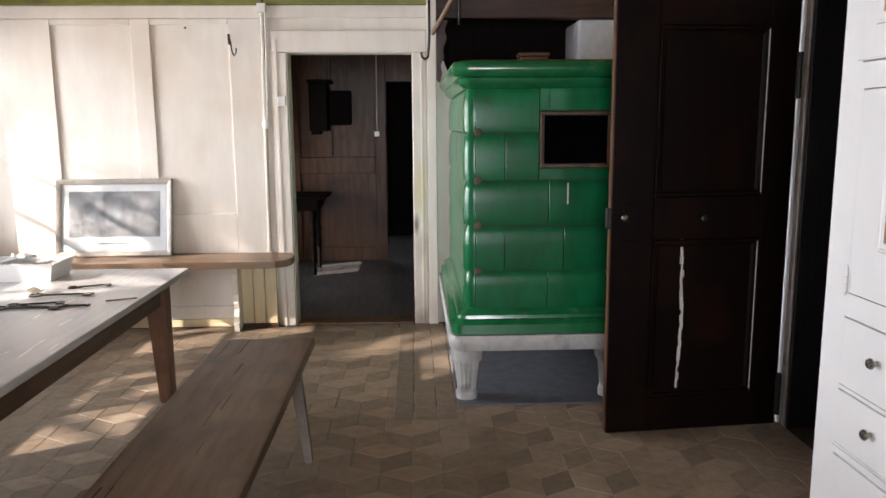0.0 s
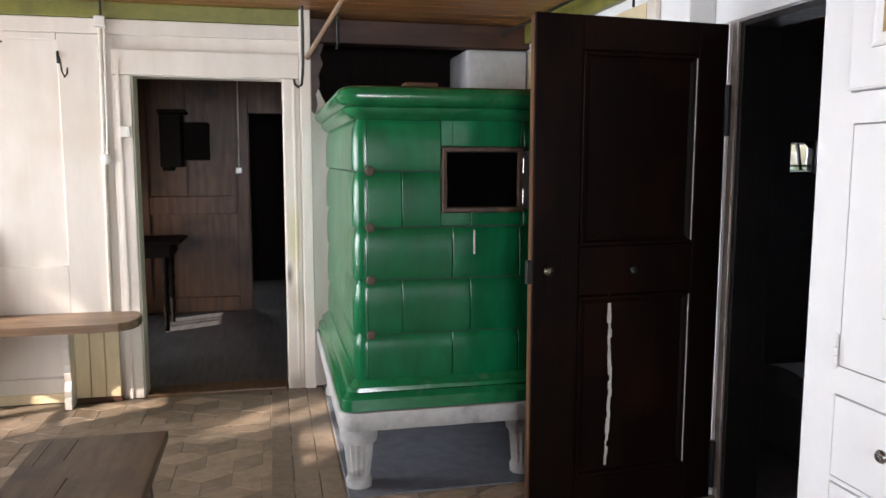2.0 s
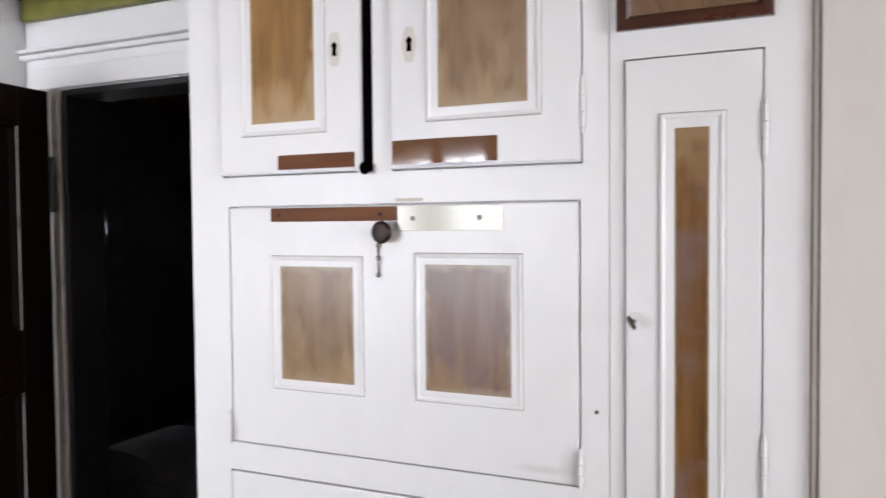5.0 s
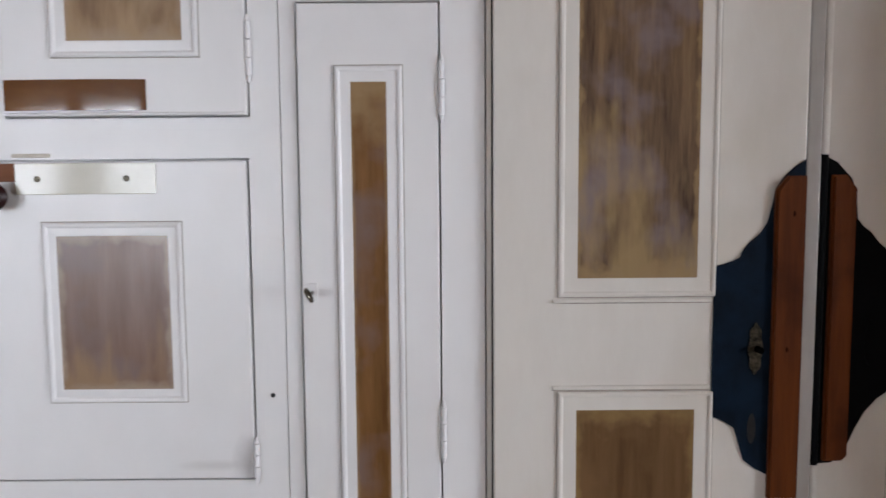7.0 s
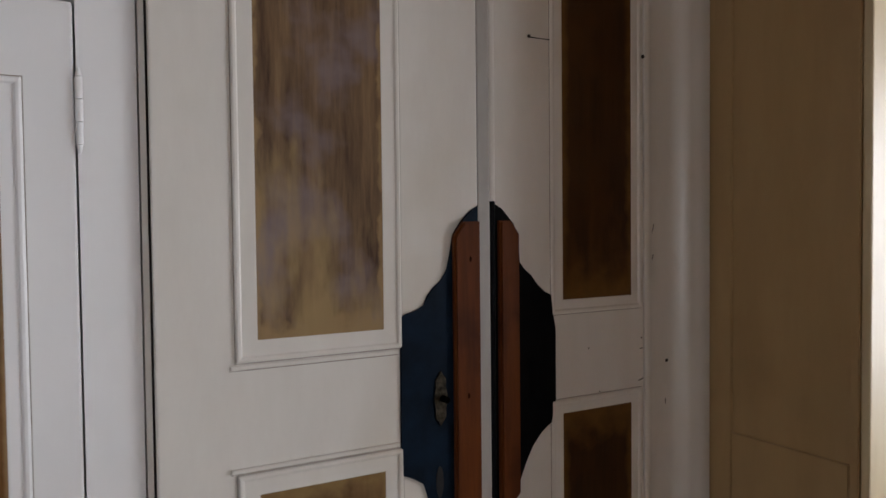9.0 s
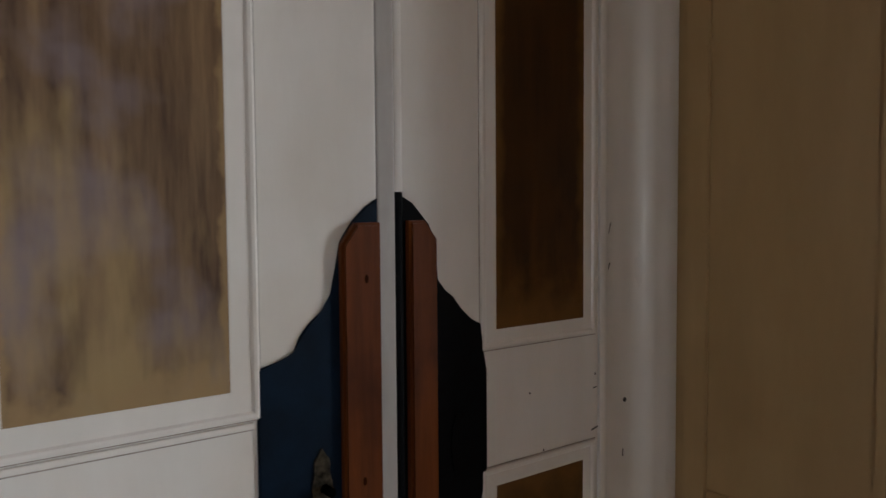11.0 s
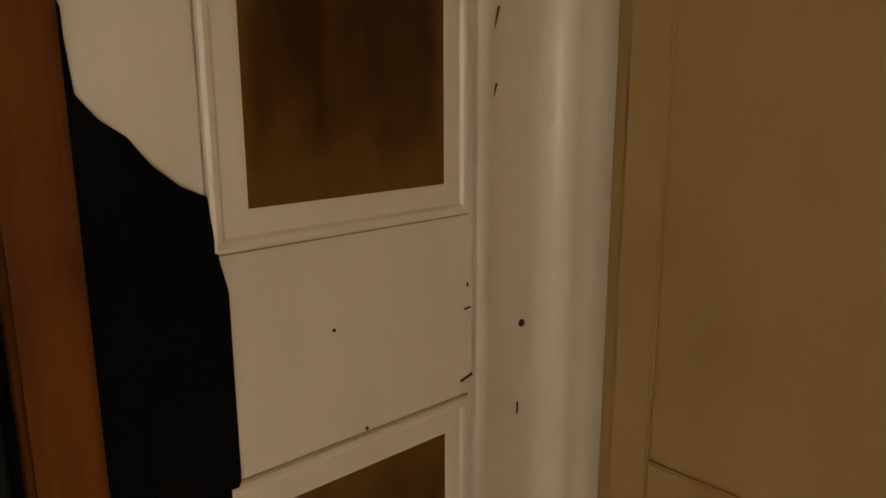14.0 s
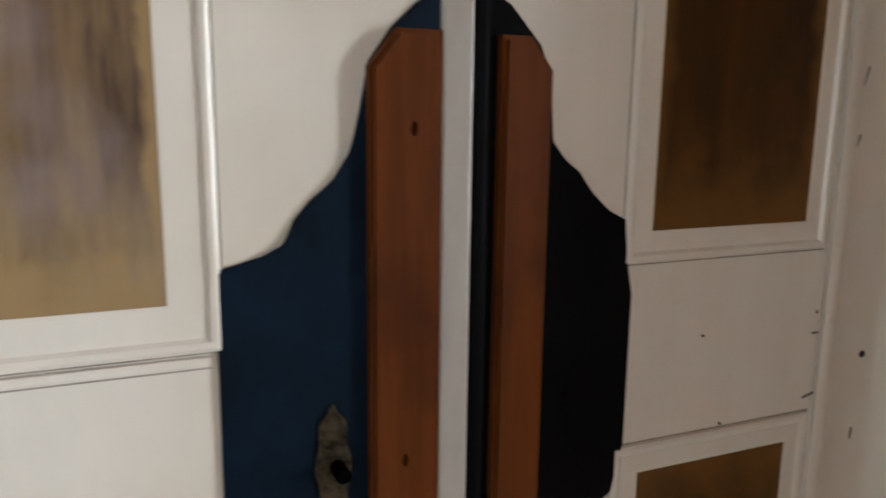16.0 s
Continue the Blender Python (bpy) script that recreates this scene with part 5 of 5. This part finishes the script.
def framed_picture():
    p = thing("framed_picture", (-3.4, 2.95, 0.537), "framed faded print under glass leaning on the wall", "picture")
    lean = math.radians(11.5)
    M = Matrix.Translation((-3.405, 2.975, 0.537)) @ Matrix.Rotation(-lean, 4, "X")
    at = lambda u, v, h: M @ Vector((u, -h, v))
    W, H = 0.395, 0.535
    part("frame", moulding(at, -W, W, 0.0, H, [(0, -0.018), (0, 0.006), (0.006, 0.012), (0.022, 0.008), (0.034, 0.002), (0.036, -0.006), (0.036, -0.018)]), M_GILT, p)
    mat = part("mount", prism(at, [(-W + 0.03, 0.03), (W - 0.03, 0.03), (W - 0.03, H - 0.03), (-W + 0.03, H - 0.03)], -0.016, -0.009), M_PAPER, p, "pale paper mount")
    part("print", prism(at, [(-W + 0.085, 0.135), (W - 0.085, 0.135), (W - 0.085, H - 0.085), (-W + 0.085, H - 0.085)], -0.0088, -0.0082), M_PRINT, p, "grey faded landscape print")
    part("caption_bar", prism(at, [(-0.12, 0.085), (0.12, 0.085), (0.12, 0.097), (-0.12, 0.097)], -0.0088, -0.0082), M_PRINT, p)
    g = part("glass", prism(at, [(-W + 0.034, 0.034), (W - 0.034, 0.034), (W - 0.034, H - 0.034), (-W + 0.034, H - 0.034)], -0.006, -0.004), M_GLASS, p, "reflecting picture glass")
    g.visible_shadow = False


framed_picture()

pipe = thing("cable_duct", (-2.345, BACK - 0.02, 0.54), "cream painted cable duct with round bell switch", "cable duct")
part("duct", rod([(-2.36, BACK - 0.028, 0.537), (-2.355, BACK - 0.028, 1.2), (-2.345, BACK - 0.028, 2.16)], 0.013, 12), M_CABLE, pipe, smooth=True)
part("cable", rod([(-2.322, BACK - 0.040, 2.17), (-2.325, BACK - 0.04, 1.9), (-2.335, BACK - 0.04, 1.45)], 0.006, 8), M_PORCELAIN, pipe, smooth=True)
part("switch", lathe([(0.016, -0.012), (0.028, -0.03), (0.030, -0.045), (0.016, -0.058), (0.004, -0.06)], (-2.342, BACK, 1.425), "y", 18), M_PORCELAIN, pipe, "round white porcelain switch", smooth=True)
part("junction_box", box(-2.372, -2.312, BACK - 0.065, BACK - 0.027, 2.165, 2.225, 0.006, 2), M_PORCELAIN, pipe, "white junction box")
part("conduit", rod([(-2.335, BACK - 0.05, 2.225), (-2.335, BACK - 0.05, 2.309)], 0.007, 8), M_IRON, pipe, smooth=True)
tagged(part("wall_switch", box(-2.262, -2.205, BACK - 0.062, BACK - 0.041, 1.55, 1.615, 0.006, 2), M_PORCELAIN), "small white wall switch on the door casing", "switch")


def coat_hook(x, z):
    h = thing("coat_hook", (x, BACK - 0.02, z), "dark iron coat hook on the panelled wall", "hook")
    part("plate", box(x - 0.008, x + 0.008, BACK - 0.022, BACK - 0.0185, z + 0.02, z + 0.09, 0.002, 1), M_IRON, h)
    part("hook", rod([(x, BACK - 0.024, z + 0.08), (x + 0.02, BACK - 0.06, z + 0.03), (x + 0.03, BACK - 0.075, z - 0.03), (x + 0.045, BACK - 0.085, z - 0.06), (x + 0.06, BACK - 0.09, z - 0.04), (x + 0.062, BACK - 0.09, z - 0.01)], 0.0048, 8), M_IRON, h, smooth=True)


coat_hook(-2.575, 1.94)
tagged(part("wall_nail", lathe([(0.006, -0.019), (0.006, -0.035), (0.002, -0.037)], (-2.86, BACK, 2.07), "y", 10), M_IRON), "rusty nail head in the panelled wall", "nail")


def drying_rack():
    r = thing("drying_rack", (-1.2, 2.6, 2.3), "iron and wood drying rack hanging from the ceiling", "rack")
    for x, y in ((-1.225, 2.95), (-1.03, 2.86)):
        part("hanger", rod([(x, y, CEIL - 0.001), (x, y, 1.99 if x < -1.1 else 2.10), (x - 0.005, y, 1.90 if x < -1.1 else 2.06)], 0.009, 8), M_IRON, r, "black iron hanger", smooth=True)
    part("hook", rod([(-1.23, 2.95, 1.92), (-1.235, 2.94, 1.86), (-1.255, 2.93, 1.845), (-1.275, 2.92, 1.86), (-1.28, 2.92, 1.89)], 0.008, 8), M_IRON, r, smooth=True)
    part("bar", rod([(-1.20, 2.98, 2.02), (-1.06, 2.2, 2.2), (-0.98, 1.75, 2.285)], 0.014, 8), M_WALLBENCH, r, "pale wooden bar", smooth=True)


drying_rack()
rl = thing("curtain_rail", (0.15, 1.9, 2.2), "thin dark metal rail under the ceiling", "rail")
part("rail", rod([(0.18, 0.9, 2.265), (0.12, 2.0, 2.245), (0.06, 3.2, 2.235)], 0.009, 8), M_IRON, rl, smooth=True)
part("bracket", rod([(0.145, 1.52, 2.255), (0.145, 1.52, 2.09)], 0.006, 8), M_IRON, rl, smooth=True)
part("bracket", rod([(0.18, 1.0, 2.263), (0.18, 1.0, CEIL - 0.001)], 0.006, 8), M_IRON, rl, smooth=True)

# ---- table, stool bench and what lies on the table ----


def table():
    t = thing("dining_table", (-3.1, 0.2, 0.0), "large old dining table with worn grey top", "table")
    part("tabletop", box(-3.72, -2.515, -1.3, 1.69, 0.660, 0.69, 0.006, 2), M_TABLETOP, t, "worn grey wooden tabletop")
    part("apron", box(-2.64, -2.615, -1.15, 1.53, 0.525, 0.659, 0.003, 1), M_TABLE, t)
    part("apron", box(-3.62, -3.595, -1.15, 1.53, 0.525, 0.659, 0.003, 1), M_TABLE, t)
    part("apron", box(-3.594, -2.641, 1.53, 1.555, 0.525, 0.659, 0.003, 1), M_TABLE, t)
    part("apron", box(-3.594, -2.641, -1.175, -1.15, 0.525, 0.659, 0.003, 1), M_TABLE, t)
    for x, y in ((-2.645, 1.56), (-3.56, 1.56), (-2.645, -1.15), (-3.56, -1.15)):
        b = bmesh.new()
        bmesh.ops.create_cube(b, size=1.0)
        for v in b.verts:
            k = 0.052 if v.co.z > 0 else 0.034
            splay = 0.0 if v.co.z > 0 else 0.01
            v.co = Vector((x + 2 * k * v.co.x + (splay if x > -3 else -splay), y + 2 * k * v.co.y + (0.04 if v.co.z < 0 and y > 0 else 0), 0.659 if v.co.z > 0 else 0.0))
        bmesh.ops.bevel(b, geom=b.edges[:], offset=0.006, segments=2, affect="EDGES")
        part("leg", b, M_TABLE_LEG, t, "tapered reddish table leg")


M_TABLE_LEG = surf("reddish_leg_wood", (0.15, 0.065, 0.032), (0.09, 0.038, 0.02), (0.06, 0.028, 0.016), scale=9, stretch=(4, 4, 0.3), rough=0.42, big=4)
table()


def stool_bench():
    s = thing("wooden_bench", (-2.0, 0.2, 0.0), "backless worn brown wooden bench", "bench")
    part("seat", box(-2.23, -1.805, -1.25, 1.17, 0.412, 0.45, 0.006, 2), M_STOOL, s, "scratched brown seat plank")
    rng = random.Random(11)
    for k in range(16):
        x, y, n = rng.uniform(-2.20, -1.84), rng.uniform(-0.9, 0.95), rng.uniform(0.05, 0.26)
        w = rng.uniform(0.0008, 0.002)
        y1 = min(y + n, 1.14)
        part("scratch", prism(lambda u, v, h: Vector((u, v, h)), [(x - w, y), (x + w, y), (x + w + rng.uniform(-0.006, 0.006), y1), (x - 0.3 * w, y1)], 0.4495, 0.4504), M_FLOORGAP, s)
    for x0, x1, y0, y1 in ((-1.87, -1.80, 0.95, 0.83), (-2.165, -2.235, 0.95, 0.83), (-1.87, -1.80, -1.0, -1.12), (-2.165, -2.235, -1.0, -1.12)):
        b = bmesh.new()
        bmesh.ops.create_cube(b, size=1.0)
        for v in b.verts:
            up = v.co.z > 0
            k = 0.026 if up else 0.017
            v.co = Vector(((x0 if up else x1) + 2 * k * v.co.x, (y0 if up else y1) + 2 * k * v.co.y, 0.411 if up else 0.0))
        bmesh.ops.bevel(b, geom=b.edges[:], offset=0.004, segments=2, affect="EDGES")
        part("leg", b, M_STOOL, s, "splayed tapered leg")


stool_bench()


def tray(x, y):
    t = thing("plastic_tray", (x, y, 0.691), "white open plastic tray with paper scraps on the table", "tray")
    b = bmesh.new()
    loops = []
    for o, h in ((0.13, 0.0), (0.145, 0.083), (0.155, 0.085), (0.155, 0.088), (0.142, 0.087), (0.126, 0.004)):
        loops.append([b.verts.new((x + sx * o * 1.25, y + sy * o * 0.8, 0.691 + h)) for sx, sy in ((-1, -1), (1, -1), (1, 1), (-1, 1))])
    for p, q in zip(loops, loops[1:]):
        for i in range(4):
            b.faces.new((p[i], p[(i + 1) % 4], q[(i + 1) % 4], q[i]))
    b.faces.new(loops[0]), b.faces.new(loops[-1])
    part("tray_body", b, M_PLASTIC, t)
    c = bmesh.new()
    r = random.Random(2)
    for k in range(7):
        g = bmesh.new()
        bmesh.ops.create_grid(g, x_segments=4, y_segments=4, size=0.5)
        for v in g.verts:
            v.co = Vector((v.co.x * 0.11, v.co.y * 0.08, r.uniform(0, 0.016)))
        bmesh.ops.transform(g, matrix=Matrix.Translation((x + r.uniform(-0.09, 0.09), y + r.uniform(-0.05, 0.05), 0.745 + 0.008 * k)) @ Euler((r.uniform(-.3, .3), r.uniform(-.3, .3), r.uniform(0, 3))).to_matrix().to_4x4(), verts=g.verts)
        merge(c, g)
    bmesh.ops.solidify(c, geom=c.faces[:], thickness=0.001)
    part("paper_scraps", c, M_PAPER, t, "crumpled white paper scraps")


tray(-3.24, 1.48)


def old_key(x, y, ang, s, material, label):
    R = Matrix.Translation((x, y, 0.6955)) @ Matrix.Rotation(ang, 4, "Z")
    k = thing("old_key", (x, y, 0.691), label, "key", "keys on the table")
    shaft = rod([(0, 0, 0.0), (0.10 * s, 0, 0.0), (0.14 * s, 0, 0.0)], 0.0042, 8)
    bmesh.ops.transform(shaft, matrix=R, verts=shaft.verts)
    part("shaft", shaft, material, k, smooth=True)
    bow = rod([(-0.02 * s + 0.02 * s * math.cos(a), 0.02 * s * math.sin(a), 0.0) for a in [2 * math.pi * i / 14 for i in range(15)]], 0.004, 8)
    bmesh.ops.transform(bow, matrix=R, verts=bow.verts)
    part("bow", bow, material, k, smooth=True)
    bit = box(0.115 * s, 0.138 * s, -0.028 * s, 0.002, -0.003, 0.003, 0.001, 1)
    bmesh.ops.transform(bit, matrix=R, verts=bit.verts)
    part("bit", bit, material, k)


for x, y, a, s, m, l in ((-2.97, 0.88, 0.25, 1.2, M_IRON, "old dark iron key on the table"), (-2.99, 0.82, 0.05, 1.5, M_IRON, "old dark iron key on the table"), (-2.92, 0.85, -0.2, 1.0, M_IRON, "old dark iron key on the table"),
                         (-2.96, 1.06, 0.1, 1.5, M_BRASS, "old brass key with paper tag on the table"), (-2.88, 1.22, 0.4, 1.0, M_BRASS, "small brass key on the table"), (-2.76, 0.85, 0.1, 0.6, M_IRON, "small iron key on the table")):
    old_key(x, y, a, s, m, l)
tagged(part("stick", rod([(-2.64, 0.93, 0.6945), (-2.53, 0.98, 0.6945)], 0.0035, 6), M_WALLBENCH), "thin wooden stick lying on the table", "stick")
tg = bmesh.new()
bmesh.ops.create_grid(tg, x_segments=4, y_segments=4, size=0.035)
for v in tg.verts:
    v.co = Vector((-3.0 + v.co.x, 1.10 + v.co.y, 0.698 + 0.02 * abs(math.sin(40 * v.co.x))))
bmesh.ops.solidify(tg, geom=tg.faces[:], thickness=0.0008)
tagged(part("paper_tag", tg, M_CABLE), "crumpled yellowed paper tag beside the keys", "paper tag")

# ---- back room and kitchen things ----


def side_table():
    t = thing("side_table", (-2.5, 5.1, 0.0), "small dark table with turned legs in the back room", "table")
    # The table's near-black colour includes the dimness of the back room.
    part("tabletop", box(-2.95, -2.17, 4.82, 5.42, 0.735, 0.76, 0.006, 2), M_SHADED, t)
    part("drawer_box", box(-2.88, -2.25, 4.90, 5.36, 0.62, 0.734, 0.004, 1), M_SHADED, t)
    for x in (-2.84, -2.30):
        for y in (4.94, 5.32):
            part("leg", lathe([(0.018, 0.0), (0.02, 0.03), (0.014, 0.06), (0.026, 0.30), (0.016, 0.34), (0.03, 0.40), (0.018, 0.46), (0.026, 0.52), (0.026, 0.62)], (x, y, 0.0), "z", 14), M_SHADED, t, smooth=True)


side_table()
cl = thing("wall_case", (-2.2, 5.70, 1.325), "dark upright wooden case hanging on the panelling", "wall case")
part("case", box(-2.372, -2.19, 5.42, 5.724, 1.36, 1.83, 0.012, 2), M_SHADED, cl)
part("cap", box(-2.385, -2.15, 5.40, 5.724, 1.831, 1.862, 0.010, 2), M_SHADED, cl)
part("foot_block", box(-2.365, -2.28, 5.50, 5.724, 1.325, 1.359, 0.010, 2), M_SHADED, cl)
# Added dark block standing for the soft shadow right of the case.
part("drawer", box(-2.186, -1.97, 5.56, 5.724, 1.42, 1.76, 0.012, 2), M_SHADED, cl, "dark block in place of the case's shadow")
sw = thing("room_switch", (-1.70, 5.72, 1.32), "white switch with cable on the dark panelling", "switch")
part("switch_body", box(-1.745, -1.69, 5.69, 5.724, 1.30, 1.355, 0.006, 2), M_PORCELAIN, sw)
part("cable", rod([(-1.715, 5.718, 1.355), (-1.71, 5.718, 2.2)], 0.006, 8), M_CABLE, sw, smooth=True)

kb = thing("storage_chest", (1.25, 1.5, 0.0), "dim grey round-topped chest on the kitchen floor", "chest")
# Chest shares the darkened plaster, so its dimness is painted too.
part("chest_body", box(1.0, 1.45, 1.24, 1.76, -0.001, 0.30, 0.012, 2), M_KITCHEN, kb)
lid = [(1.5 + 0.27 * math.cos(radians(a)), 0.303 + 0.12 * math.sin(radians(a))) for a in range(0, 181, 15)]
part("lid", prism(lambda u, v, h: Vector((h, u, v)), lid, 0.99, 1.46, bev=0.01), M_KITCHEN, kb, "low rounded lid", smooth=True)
# ---- trees outside the windows, set to shape the sunlight ----


def tree(x, y, seed, height, low, leaves, label):
    r = random.Random(seed)
    t = thing("tree", (x, y, -0.6), label, "tree", "trees outside the windows")
    part("trunk", rod([(x, y, -0.6), (x + 0.05, y, 0.6), (x - 0.03, y + 0.08, 1.8), (x + 0.02, y, height * 0.75)], [0.16, 0.13, 0.10, 0.04], 10), M_BARK, t, smooth=True)
    vs, fs = [], []
    for b in range(26):
        a, h = r.uniform(0, 6.28), r.uniform(low, height)
        L = r.uniform(0.8, 1.9)
        tip = Vector((x + L * math.cos(a), y + L * math.sin(a), h + r.uniform(-0.2, 0.5)))
        base = Vector((x, y, h - 0.4))
        part("limb", rod([base, base.lerp(tip, 0.5) + Vector((0, 0, 0.08)), tip], [0.03, 0.02, 0.006], 6), M_BARK, t)
        for q in range(leaves):
            c = base.lerp(tip, r.uniform(0.35, 1.1)) + Vector((r.gauss(0, 0.22), r.gauss(0, 0.22), r.gauss(0, 0.2)))
            d = Vector((r.gauss(0, 1), r.gauss(0, 1), r.gauss(0, 1))).normalized()
            e = d.orthogonal().normalized()
            n = len(vs)
            s = r.uniform(0.05, 0.09)
            vs.extend([tuple(c - d * s), tuple(c + e * s * 0.5), tuple(c + d * s), tuple(c - e * s * 0.5)])
            fs.append((n, n + 1, n + 2, n + 3))
    me = bpy.data.meshes.new("crown")
    me.from_pydata(vs, [], fs)
    me.materials.append(M_LEAF)
    ob = new("crown", me)
    ob.parent, ob.matrix_parent_inverse = t, Matrix.Translation(t.location).inverted()


# Out of view; crowns placed to dapple sun on floor and back wall.
tree(-9.4, -1.6, 2, 5.5, 3.9, 17, "leafy green tree set outside the windows to break the sun")
tree(-9.6, -0.4, 3, 5.6, 4.85, 70, "leafy green tree set outside the windows to break the sun")


# Unseen hedge, added to block low sun before the windows.
def hedge():
    r = random.Random(4)
    h = thing("hedge", (-8.6, -2.2, -0.6), "tall dense green hedge added outside the windows to block sun", "hedge")
    for y in (-3.4, -2.6, -1.8, -1.0):
        part("stem", rod([(-8.6, y, -0.6), (-8.58, y + 0.05, 1.2), (-8.6, y, 3.1)], [0.05, 0.04, 0.012], 7), M_BARK, h)
    vs, fs = [], []
    for q in range(12000):
        c = Vector((r.gauss(-8.6, 0.22), r.uniform(-3.7, -0.75), -0.5 + 3.05 * r.random() ** 0.8 + 0.04 * math.sin(9 * q)))
        d = Vector((r.gauss(0, 1), r.gauss(0, 1), r.gauss(0, 1))).normalized()
        e = d.orthogonal().normalized()
        n, s = len(vs), r.uniform(0.06, 0.10)
        vs.extend([tuple(c - d * s), tuple(c + e * s * 0.6), tuple(c + d * s), tuple(c - e * s * 0.6)])
        fs.append((n, n + 1, n + 2, n + 3))
    me = bpy.data.meshes.new("foliage")
    me.from_pydata(vs, [], fs)
    me.materials.append(M_LEAF)
    ob = new("foliage", me)
    ob.parent, ob.matrix_parent_inverse = h, Matrix.Translation(h.location).inverted()


hedge()
lay_floor()
